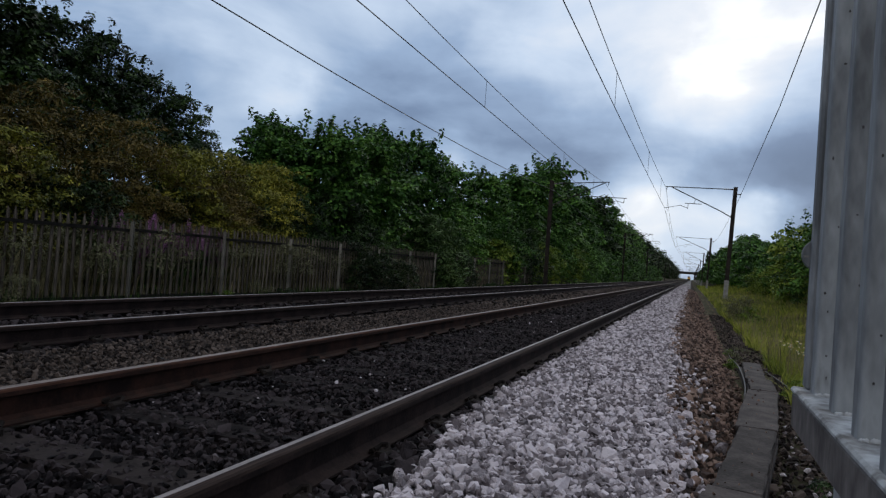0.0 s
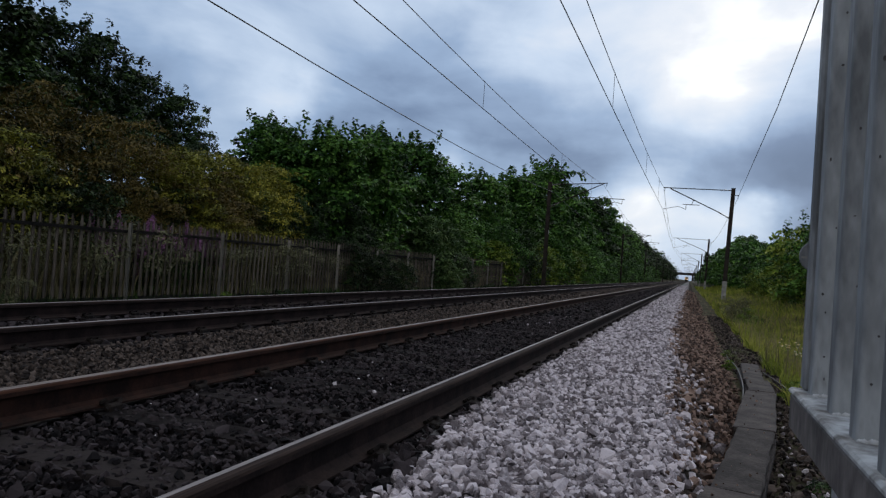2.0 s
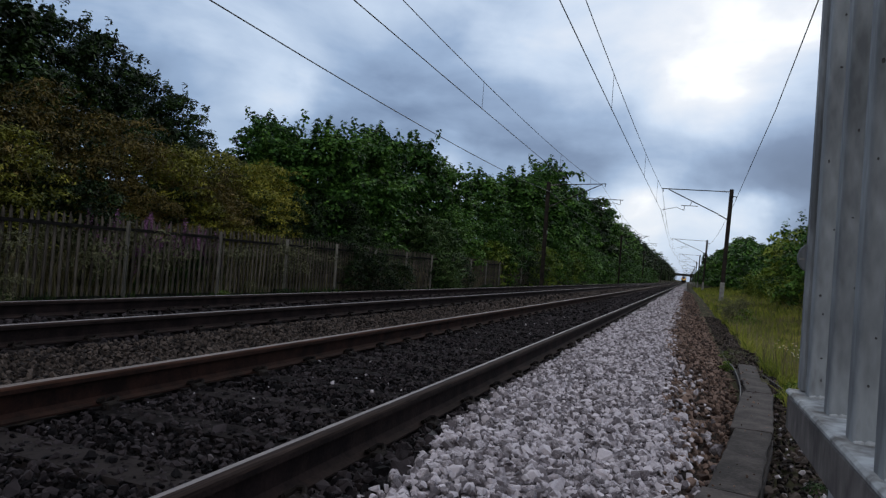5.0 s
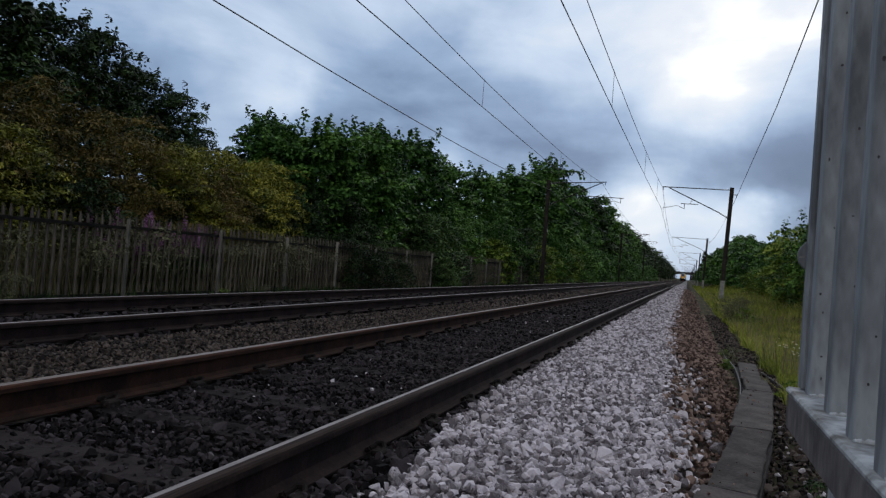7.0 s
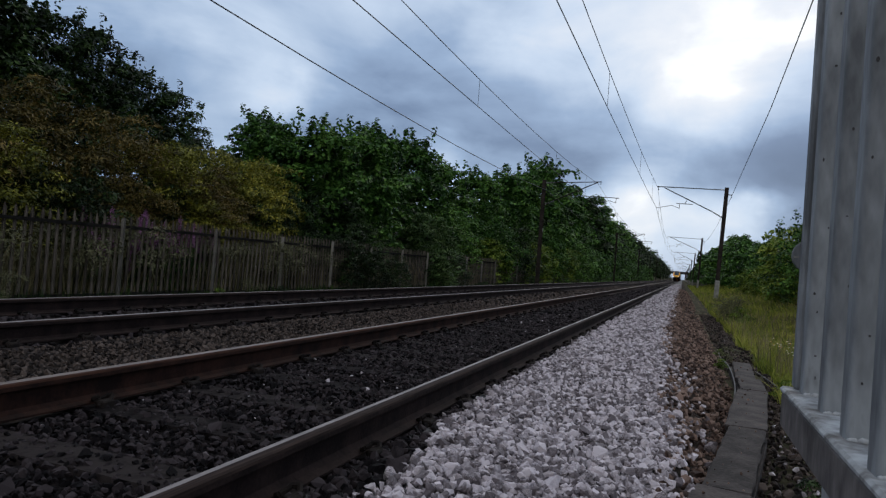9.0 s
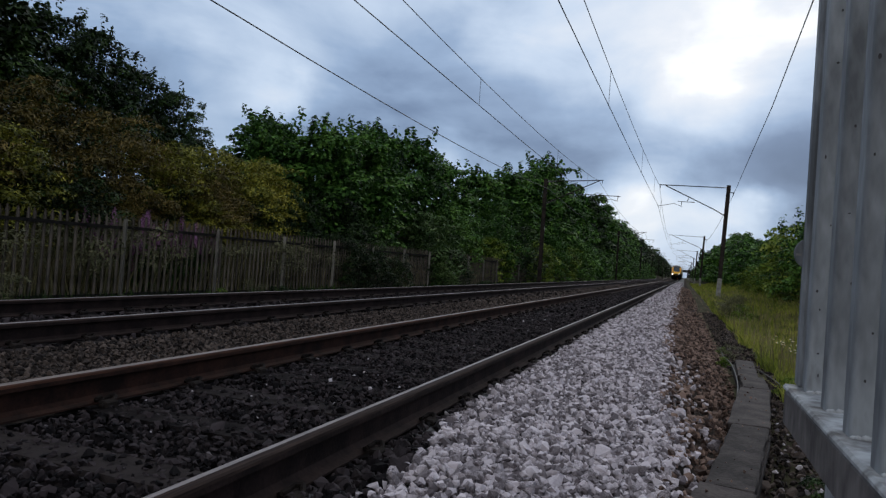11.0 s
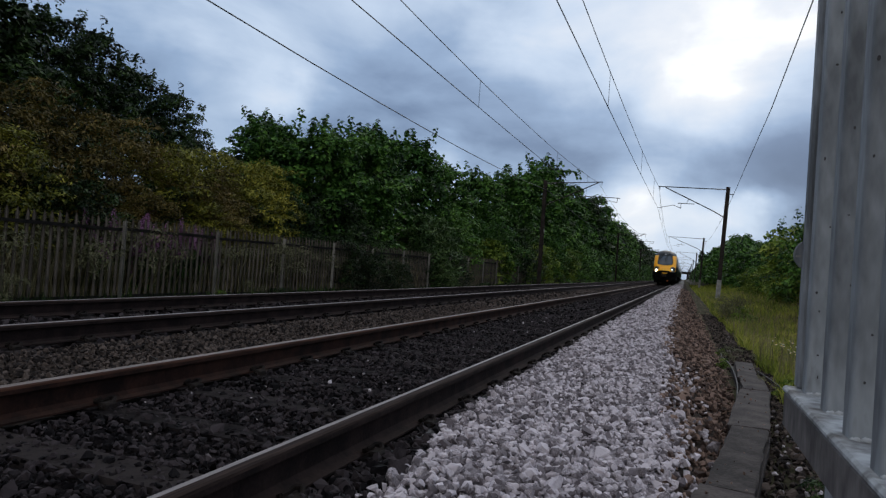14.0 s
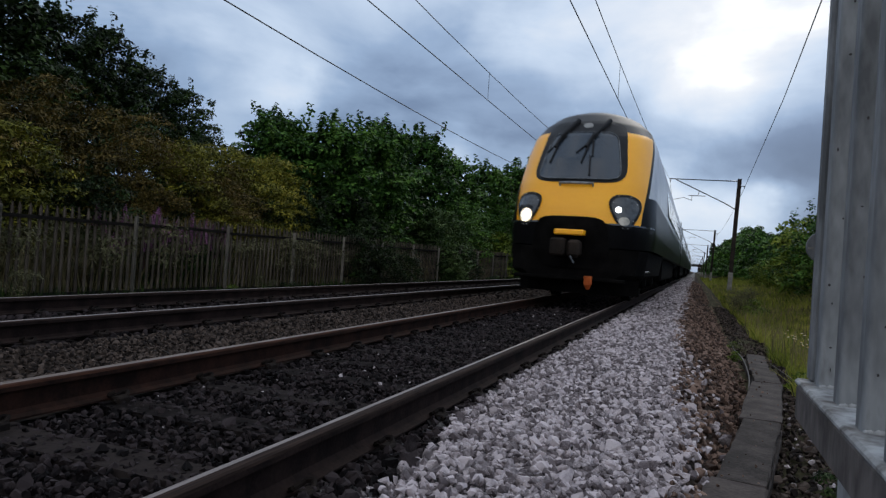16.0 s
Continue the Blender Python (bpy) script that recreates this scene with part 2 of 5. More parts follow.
M_UNDER = mat("black_underframe", (0.002, 0.002, 0.002), (0.007, 0.0065, 0.0065), 4, rough=0.95, spec=0.03, bump=0.3)
M_GLASS_DARK = mat("dark_window_glass", (0.014, 0.021, 0.032), (0.026, 0.036, 0.052), 1, rough=0.05, bump=0, spec=0.75)
M_BLACK = mat("black_rubber", (0.005, 0.005, 0.006), (0.014, 0.014, 0.016), 5, spec=0.2, rough=0.5, bump=0)
M_LENS = mat("grey_lamp_lens", (0.02, 0.022, 0.025), (0.06, 0.066, 0.074), 8, rough=0.12, bump=0, spec=0.7)
M_ORANGE = mat("orange_coupling", (0.35, 0.06, 0.01), (0.5, 0.11, 0.02), 8, rough=0.6)
M_LAMP = glow_mat("lit_headlamp", (1.0, 0.86, 0.62), 40.0)
M_LAMP_LOW = glow_mat("lit_marker_lamp", (0.92, 0.96, 1.0), 5.0)
M_LAMP_TOP = glow_mat("dim_top_lamp", (0.9, 0.95, 1.0), 0.12)
# the bowl is no source: its emission stands for lamplight on it
M_LAMP_BOWL = glow_mat("lit_lamp_bowl", (1.0, 0.82, 0.55), 1.1)
M_REFLECTOR = mat("lamp_reflector", (0.30, 0.27, 0.22), (0.55, 0.5, 0.42), 12, rough=0.25, metal=0.6, bump=0.1, fine=40)
M_LAMP_TOP.node_tree.nodes["Principled BSDF"].inputs["Base Color"].default_value = (0.05, 0.055, 0.06, 1)
# brown grime of the gate beam's web, darkened further by painted side shade
M_GRIME_SHADE = mat("shaded_grimy_steel", (0.032, 0.026, 0.024), (0.13, 0.112, 0.106), 14, rough=0.7, bump=0.3, fine=50, stretch=(1, 1, 0.5))
M_BARK = mat("bark", (0.025, 0.02, 0.015), (0.07, 0.058, 0.045), 8, fine=40, bump=0.7, stretch=(3, 3, 0.6), dist=0.01)
# dark green, lowered further: shade under the bank trees is in these tones
L_DARK = leaf_mat("dark_shaded_green_leaves", [(0.0025, 0.0055, 0.0015), (0.010, 0.023, 0.0045), (0.042, 0.075, 0.015)])
L_GREEN = leaf_mat("green_leaves", [(0.005, 0.016, 0.003), (0.028, 0.078, 0.010), (0.11, 0.21, 0.036)])
L_YELLOW = leaf_mat("yellow_green_leaves", [(0.034, 0.039, 0.005), (0.13, 0.13, 0.016), (0.275, 0.24, 0.029)])
L_BROWN = leaf_mat("brownish_leaves", [(0.023, 0.019, 0.005), (0.070, 0.053, 0.012), (0.17, 0.118, 0.029)])
L_PALE = leaf_mat("pale_green_leaves", [(0.012, 0.027, 0.006), (0.046, 0.086, 0.022), (0.135, 0.19, 0.065)])
L_BRIGHT = leaf_mat("bright_green_leaves", [(0.020, 0.038, 0.004), (0.082, 0.132, 0.012), (0.22, 0.26, 0.038)])
M_GRASS = leaf_mat("grass", [(0.065, 0.088, 0.014), (0.18, 0.21, 0.032), (0.37, 0.35, 0.08)], trans=0.3)
M_STRAW = leaf_mat("dry_grass", [(0.085, 0.078, 0.037), (0.18, 0.155, 0.075), (0.30, 0.25, 0.14)], trans=0.3)
L_WEED = leaf_mat("grey_green_weed_leaves", [(0.040, 0.042, 0.019), (0.088, 0.086, 0.042), (0.16, 0.15, 0.08)])
M_PURPLE = leaf_mat("purple_flowers", [(0.12, 0.055, 0.10), (0.22, 0.10, 0.19), (0.38, 0.18, 0.34)], trans=0.3)
M_WHITE_FLOWER = leaf_mat("white_flowers", [(0.5, 0.5, 0.4), (0.7, 0.7, 0.6), (0.8, 0.8, 0.75)], trans=0.2)


# ---- mesh helpers ----
def finish(bm, name, materials, smooth=False):
    me = bpy.data.meshes.new(name)
    bm.normal_update()
    bm.to_mesh(me)
    bm.free()
    for m in materials if isinstance(materials, (list, tuple)) else [materials]:
        me.materials.append(m)
    if smooth:
        me.shade_smooth()
    return me


def part(name, bm, material, parent=None, label="", smooth=False):
    """One mesh object, under a thing or a part."""
    me = bm if isinstance(bm, bpy.types.Mesh) else finish(bm, name, material, smooth)
    ob = new(name, me)
    if parent is not None:
        ob.parent = parent
    return tagged(ob, label)


def box(bm, x0, x1, y0, y1, z0, z1, bevel=0.0, mi=0):
    m = Matrix.Translation(((x0 + x1) / 2, (y0 + y1) / 2, (z0 + z1) / 2)) @ Matrix.Diagonal((x1 - x0, y1 - y0, z1 - z0, 1))
    r = bmesh.ops.create_cube(bm, size=1, matrix=m)
    fs = {f for v in r["verts"] for f in v.link_faces}
    for f in fs:
        f.material_index = mi
    if bevel:
        es = list({e for v in r["verts"] for e in v.link_edges})
        bmesh.ops.bevel(bm, geom=es, offset=bevel, segments=1, affect="EDGES", profile=0.5)
    return bm


def tube(bm, a, b, r, n=8, r2=None):
    a, b = Vector(a), Vector(b)
    d = b - a
    m = Matrix.Translation((a + b) / 2) @ d.to_track_quat("Z", "Y").to_matrix().to_4x4()
    bmesh.ops.create_cone(bm, cap_ends=True, segments=n, radius1=r, radius2=r if r2 is None else r2, depth=d.length, matrix=m)
    return bm


def extrude_profile(bm, pts, y0, y1, mi=None, x=0.0, z=0.0):
    """A closed outline of (x, z) points drawn out along y."""
    a = [bm.verts.new((x + p[0], y0, z + p[1])) for p in pts]
    b = [bm.verts.new((x + p[0], y1, z + p[1])) for p in pts]
    n = len(pts)
    for i in range(n):
        f = bm.faces.new((a[i], a[(i + 1) % n], b[(i + 1) % n], b[i]))
        f.material_index = mi[i] if mi else 0
    bm.faces.new(a[::-1])
    bm.faces.new(b)
    bmesh.ops.recalc_face_normals(bm, faces=bm.faces[:])
    return bm


def raw_mesh(name, verts, faces, materials):
    """verts: n x 3, faces: m x k, as arrays."""
    me = bpy.data.meshes.new(name)
    verts, faces = np.asarray(verts, np.float32), np.asarray(faces, np.int32)
    k = faces.shape[1]
    me.vertices.add(len(verts))
    me.vertices.foreach_set("co", verts.ravel())
    me.loops.add(faces.size)
    me.loops.foreach_set("vertex_index", faces.ravel())
    me.polygons.add(len(faces))
    me.polygons.foreach_set("loop_start", np.arange(len(faces), dtype=np.int32) * k)
    me.update(calc_edges=True)
    for m in materials if isinstance(materials, (list, tuple)) else [materials]:
        me.materials.append(m)
    me.shade_flat()
    return me


def empty(name, m, label, category, group=""):
    ob = new(name)
    ob.empty_display_size = 0.2
    ob.matrix_basis = m
    return tagged(ob, label, category, group)

# ---- ground, track bed ----
X_RAIL = 1.30                    # the nearest rail lies this far left of the camera
GAUGE = 1.505
X_NEAR = -(X_RAIL + GAUGE / 2)   # middle of the near track
X_FAR = X_NEAR - 3.33            # middle of the far track
X_FENCE = -10.2
Y_MAST, SPAN = 43.0, 51.5
X_MAST_R, X_MAST_L = 2.12, -8.75


def lerp(table, x):
    for (a, p), (b, q) in zip(table, table[1:]):
        if x <= b:
            return p + (q - p) * max(0.0, (x - a) / (b - a))
    return table[-1][1]


LIE = [(-1500, 9.0), (-60, 7.0), (-24, 3.0), (-17, 2.0), (-13, 0.5), (-10.6, -0.5), (-8.6, -0.62), (-7.6, -0.55), (-6.6, -0.48), (0.2, -0.45), (0.75, -0.42), (1.6, -0.55), (3.4, -0.5), (5.5, 0.1), (12, 1.4), (60, 3.0), (1500, 5.0)]


def ground_z(x, y):
    wob = noise.noise((x * 0.35, y * 0.22, 3.0)) * 0.16 + noise.noise((x * 1.3, y * 1.1, 8.0)) * 0.05
    near = min(1.0, max(0.0, (abs(x + 3.3) - 4.2) / 3))
    return lerp(LIE, x) + wob * near


def make_ground():
    xs = [-1500, -400, -120, -60, -40, -30, -24, -20, -17, -15, -14, -13, -12, -11.2, -10.6, -10.2, -9.6, -9, -8.6, -8.1, -7.6, -6.6, -3, 0.2, 0.5, 0.75, 1.0, 1.3, 1.6, 2, 2.5, 3, 3.4, 4, 4.7, 5.5, 7, 9, 12, 20, 40, 60, 200, 600, 1500]
    ys = [-200, -80, -30, -12] + [-6 + 0.7 * i for i in range(60)] + [38, 42, 48, 56, 66, 80, 100, 130, 170, 220, 300, 400, 550, 750, 1100, 1600, 2400, 4000]
    v = [(x, y, ground_z(x, y)) for y in ys for x in xs]
    n = len(xs)
    f = [(j * n + i, j * n + i + 1, (j + 1) * n + i + 1, (j + 1) * n + i) for j in range(len(ys) - 1) for i in range(n - 1)]
    ob = new("ground", raw_mesh("ground", v, f, M_EARTH))
    ob.data.shade_smooth()
    tagged(ob, "dark trackside earth with sparse weeds", "ground", kind="structure")


def bed(name, table, mat_, label, y1=1100.0, amp=0.018):
    """A strip of ballast with an uneven top; table: (x, z) across it."""
    xs = [p[0] for p in table]
    ys = [-8 + 0.11 * i for i in range(330)] + [28.5 + 0.6 * i for i in range(60)] + [66, 80, 110, 160, 240, 360, 520, 760, y1]
    v = []
    for y in ys:
        for i, x in enumerate(xs):
            edge = 0 if i in (0, len(xs) - 1) else 1
            z = table[i][1] + edge * (noise.noise((x * 5, y * 5, 1)) * amp + noise.noise((x * 1.3, y * 0.9, 4)) * amp)
            v.append((x, y, z - edge * 0.018))
    n = len(xs)
    f = [(j * n + i, j * n + i + 1, (j + 1) * n + i + 1, (j + 1) * n + i) for j in range(len(ys) - 1) for i in range(n - 1)]
    ob = new(name, raw_mesh(name, v, f, mat_))
    return tagged(ob, label, "ballast", kind="structure")


def span(a, b, step):
    n = max(1, round((b - a) / step))
    return [a + (b - a) * i / n for i in range(n + 1)]


SHOULDER = [(-1.20, -0.165), (-0.75, -0.14), (-0.3, -0.17), (0.02, -0.24), (0.12, -0.31), (0.3, -0.37), (0.62, -0.46)]
D = 0.175


def bed_z(x):
    if x > -1.2:
        return lerp(SHOULDER, x)
    return lerp([(-7.9, -0.62), (-7.0, -0.30), (-6.35, -D), (-4.45, -D - 0.01), (-4.2, -0.160), (-3.75, -0.20), (-3.28, -0.160), (-3.1, -D - 0.01), (-2.75, -D - 0.015), (-1.2, -D - 0.01)], x)


make_ground()
bed("ballast_track_near", [(x, bed_z(x)) for x in span(-2.78, -1.19, 0.11)], M_BED_DARK, "dark oily ballast between the rails")
bed("ballast_six_foot", [(x, bed_z(x)) for x in span(-4.45, -2.78, 0.12)], M_BED_BROWN, "brown worn ballast between the two tracks")
bed("ballast_track_far", [(x, bed_z(x)) for x in span(-8.0, -4.45, 0.16)], M_BED_DARK, "dark ballast of the far track")
bed("ballast_shoulder", [(x, bed_z(x)) for x in span(-1.19, 0.0, 0.1)], M_BED_PALE_GAPS, "fresh pale grey ballast shoulder")
bed("ballast_edge", [(x, bed_z(x)) for x in span(0.0, 0.72, 0.1)], M_BED_BROWN, "brown dirty ballast beside the cable trough")

# flat-bottomed rail, head up, running surface at z = 0
RAIL = [(-0.0355, -0.016), (-0.033, -0.007), (-0.024, -0.0015), (0.0, 0.0), (0.024, -0.0015), (0.033, -0.007), (0.0355, -0.016), (0.036, -0.036), (0.0105, -0.046), (0.009, -0.125), (0.03, -0.143), (0.07, -0.150), (0.07, -0.159),
        (-0.07, -0.159), (-0.07, -0.150), (-0.03, -0.143), (-0.009, -0.125), (-0.0105, -0.046), (-0.036, -0.036)]


def make_sleeper():
    bm = bmesh.new()
    extrude_profile(bm, [(-0.13, -0.1), (-0.105, 0.0), (0.105, 0.0), (0.13, -0.1)], -1.25, 1.25)
    for e in (-1, 1):
        box(bm, -0.1, 0.1, e * GAUGE / 2 - 0.1, e * GAUGE / 2 + 0.1, -0.002, 0.012, 0.004)
    bmesh.ops.rotate(bm, verts=bm.verts[:], cent=(0, 0, 0), matrix=Matrix.Rotation(radians(90), 3, "Z"))
    return finish(bm, "sleeper", M_SLEEPER)


def make_clip():
    """A bent spring clip with its shoulder."""
    bm = bmesh.new()
    pts = [(0.115, -0.05, 0.0), (0.115, 0.03, 0.02), (0.10, 0.055, 0.035), (0.07, 0.05, 0.03), (0.055, 0.02, 0.012), (0.06, -0.03, 0.02), (0.085, -0.05, 0.035), (0.10, -0.03, 0.045)]
    for a, b in zip(pts, pts[1:]):
        tube(bm, a, b, 0.011, 6)
    box(bm, 0.082, 0.135, -0.04, 0.045, -0.03, 0.022, 0.008)
    return finish(bm, "rail_clip", M_CLIP)


SLEEPER, CLIP = make_sleeper(), make_clip()


def make_track(x_mid, tag_name, label, first):
    tr = empty(tag_name, pose(x_mid, 0, 0), label, "railway track")
    tr["kind"] = "structure"
    for e in (-1, 1):
        bm = bmesh.new()
        bright = ((1, 2) if x_mid == X_NEAR else (1, 2, 3)) if e > 0 else (2, 3)
        mi = [0 if i in bright else 2 for i in range(6)] + [1] * 13
        for a, b in ((-8, 60), (60, 300), (300, 1100)):
            extrude_profile(bm, RAIL, a, b, mi, x=e * GAUGE / 2)
        side = M_RAIL_RUST if e < 0 and x_mid == X_NEAR else M_RAIL_DARK
        part("rail", finish(bm, "rail", [M_RAIL_TOP if x_mid == X_FAR or e > 0 else M_RAIL_TAN, side, M_RAIL_RED if side is M_RAIL_RUST else M_RAIL_HEAD]), None, tr, "rusty steel rail with a worn shiny head")
    for i in range(140):
        y = first + 0.6515 * i
        rnd = random.Random(i)
        s = part("sleeper", SLEEPER, None, tr)
        s.matrix_basis = pose(0, y, -0.171 + rnd.uniform(-0.003, 0.002), 0, 0, rnd.uniform(-0.6, 0.6))
        if i < 44:
            for e in (-1, 1):
                for side in (-1, 1):
                    c = part("rail_clip", CLIP, None, tr)
                    c.matrix_basis = pose(e * GAUGE / 2, y, -0.16, 0, 0, 0 if side > 0 else 180)
    return tr


make_track(X_NEAR, "railway_track_near", "near railway track with rusty rails on dark sleepers", 2.03 - 0.6515 * 4)
make_track(X_FAR, "railway_track_far", "far railway track with dark rails on stained sleepers", 2.3 - 0.6515 * 4)


# ---- cable trough ----
def make_trough():
    t = empty("cable_trough", pose(0, 0, 0), "weathered grey concrete cable trough lids beside the ballast", "cable trough")
    t["kind"] = "structure"
    line = [(-0.10, 0.9), (-0.02, 1.7), (0.25, 3.42), (0.485, 4.98), (0.69, 6.87), (0.71, 7.65), (0.735, 9.2)]
    zs = [(1.6, -0.265), (9.6, -0.275)]
    ys = [y for x, y in line]
    rnd = random.Random(5)
    xy = [(p[1], p[0]) for p in line]
    for a, b in zip(ys, ys[1:]):
        xa, xb = lerp(xy, a), lerp(xy, b)
        w = lerp([(1.7, 0.125), (3.42, 0.110), (4.98, 0.130), (6.87, 0.112), (7.65, 0.100)], a)
        bm = bmesh.new()
        box(bm, -w, w, -(b - a) / 2 + 0.007, (b - a) / 2 - 0.007, -0.055, 0.0, 0.007)
        bmesh.ops.subdivide_edges(bm, edges=[e for e in bm.edges if e.calc_length() > 0.2], cuts=9, use_grid_fill=True)
        for v in bm.verts:     # worn, chipped edges and an uneven top
            k = 0.007 if abs(v.co.x) > 0.1 else 0.002
            v.co += Vector((rnd.uniform(-k, k), rnd.uniform(-k, k) * 0.5, rnd.uniform(-0.0004, 0.0004)))
        if w == 0.130:
            xa -= 0.045
        ang = math.degrees(math.atan2(xb - xa, b - a))
        lid = part("trough_lid", bm, M_CONCRETE, t)
        lid.matrix_basis = pose((xa + xb) / 2 + rnd.uniform(-0.008, 0.008), (a + b) / 2, lerp(zs, a) + (0.010 if a < 4 else 0) + rnd.uniform(-0.004, 0.004), rnd.uniform(-0.4, 0.4), rnd.uniform(-2, 2), -ang + rnd.uniform(-2, 2))
    for a, b in zip(ys, ys[1:]):
        xa, xb = lerp(xy, a), lerp(xy, b)
        bm = bmesh.new()
        box(bm, -0.115, 0.115, -(b - a) / 2, (b - a) / 2, -0.20, -0.068, 0.005)
        wl = part("trough_wall", bm, M_CONCRETE, t)
        wl.matrix_basis = pose((xa + xb) / 2, (a + b) / 2, -0.275, 0, 0, -math.degrees(math.atan2(xb - xa, b - a)))
    for i in range(5):     # sunken lids farther on, half buried
        bm = bmesh.new()
        box(bm, -0.11, 0.11, -0.44, 0.44, -0.05, 0.0, 0.008)
        lid = part("trough_lid", bm, M_CONCRETE, t)
        lid.matrix_basis = pose(0.82 + 0.008 * i + rnd.uniform(-0.02, 0.02), 12.2 + i * 1.1, -0.425 - 0.004 * i + rnd.uniform(-0.02, 0.01), rnd.uniform(-2, 2), rnd.uniform(-3, 3), rnd.uniform(-4, 4))


make_trough()


def cable(points, r, label):
    cu = bpy.data.curves.new("trackside_cable", "CURVE")
    cu.dimensions, cu.bevel_depth, cu.bevel_resolution = "3D", r, 2
    s = cu.splines.new("NURBS")
    s.points.add(len(points) - 1)
    s.use_endpoint_u, s.order_u = True, 3
    for p, c in zip(s.points, points):
        p.co = (*c, 1)
    cu.materials.append(M_BLACK)
    tagged(new("trackside_cable", cu), label, "cable")


cable([(0.44, 5.9, -0.36), (0.50, 6.5, -0.31), (0.555, 7.2, -0.295), (0.585, 8.2, -0.295), (0.60, 9.2, -0.31), (0.56, 10.4, -0.36), (0.62, 12.0, -0.40)], 0.007, "black cable lying along the trough lids")
cable([(0.86, 8.6, -0.30), (0.98, 8.0, -0.33), (1.02, 7.2, -0.34), (1.16, 6.5, -0.38), (1.35, 6.3, -0.42)], 0.006, "thin black cable leaving the trough")


# ---- steel palisade fence ----
def make_fence():
    f = empty("palisade_fence", pose(X_FENCE, 0, -0.6), "weathered grey steel palisade fence along the far side of the track", "fence")
    bm = bmesh.new()       # a pale: folded steel strip with a pointed head
    prof = [(-0.034, 0.0), (-0.020, 0.014), (-0.008, 0.0), (0.008, 0.0), (0.020, 0.014), (0.034, 0.0)]
    levels = [(0.06, 1.0), (1.60, 1.0), (1.69, 0.12)]
    rows = [[bm.verts.new((-d, x * s, z)) for x, d in prof] for z, s in levels]
    rows2 = [[bm.verts.new((-d - 0.004, x * s, z)) for x, d in prof] for z, s in levels]
    for ra, sgn in ((rows, 1), (rows2, -1)):
        for a, b in zip(ra, ra[1:]):
            for i in range(len(prof) - 1):
                q = (a[i], a[i + 1], b[i + 1], b[i])
                bm.faces.new(q if sgn > 0 else q[::-1])
    bmesh.ops.recalc_face_normals(bm, faces=bm.faces[:])
    pale = finish(bm, "pale", M_FENCE)
    bm = bmesh.new()
    extrude_profile(bm, [(-0.03, -0.024), (0.03, -0.024), (0.03, -0.018), (0.003, -0.018), (0.003, 0.018), (0.03, 0.018), (0.03, 0.024), (-0.03, 0.024), (-0.03, 0.018), (-0.003, 0.018), (-0.003, -0.018), (-0.03, -0.018)], 0, 1.62)
    bmesh.ops.rotate(bm, verts=bm.verts[:], cent=(0, 0, 0), matrix=Matrix.Rotation(radians(90), 3, "X"))
    post = finish(bm, "post", M_POST)
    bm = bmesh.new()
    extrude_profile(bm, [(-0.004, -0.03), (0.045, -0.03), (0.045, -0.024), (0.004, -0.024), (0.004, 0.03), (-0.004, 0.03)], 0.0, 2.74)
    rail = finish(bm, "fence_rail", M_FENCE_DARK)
    rnd = random.Random(2)
    bay = 2.75
    for k in range(-4, 13):
        y = 10.16 + bay * k
        dz = rnd.uniform(-0.02, 0.02) - 0.004 * max(0, k)
        p = part("post", post, None, f)
        p.matrix_basis = pose(0.06, y, dz, 0, 0, 0)
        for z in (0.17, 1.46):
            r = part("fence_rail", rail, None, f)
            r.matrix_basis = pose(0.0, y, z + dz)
        for i in range(17):
            q = part("pale", pale, None, f)
            q.matrix_basis = pose(-0.006, y + bay * (i + 0.5) / 17 + rnd.uniform(-0.006, 0.006), dz + rnd.uniform(-0.015, 0.015), rnd.uniform(-1.2, 1.2), 0, 0)


make_fence()


# ---- overhead line: masts, brackets, wires ----
def mast_body(thing, h, base_z):
    bm = bmesh.new()
    extrude_profile(bm, [(-0.11, -0.11), (0.11, -0.11), (0.11, -0.095), (0.008, -0.095), (0.008, 0.095), (0.11, 0.095), (0.11, 0.11), (-0.11, 0.11), (-0.11, 0.095), (-0.008, 0.095), (-0.008, -0.095), (-0.11, -0.095)], -h, -base_z)
    bmesh.ops.rotate(bm, verts=bm.verts[:], cent=(0, 0, 0), matrix=Matrix.Rotation(radians(-90), 3, "X"))
    return part("mast_column", bm, M_MAST, thing)


def insulator(bm, a, b):
    a, b = Vector(a), Vector(b)
    tube(bm, a, b, 0.025, 8)
    for i in range(6):
        p = a.lerp(b, (i + 0.5) / 6)
        q = a.lerp(b, (i + 0.7) / 6)
        tube(bm, p, q, 0.055, 10)


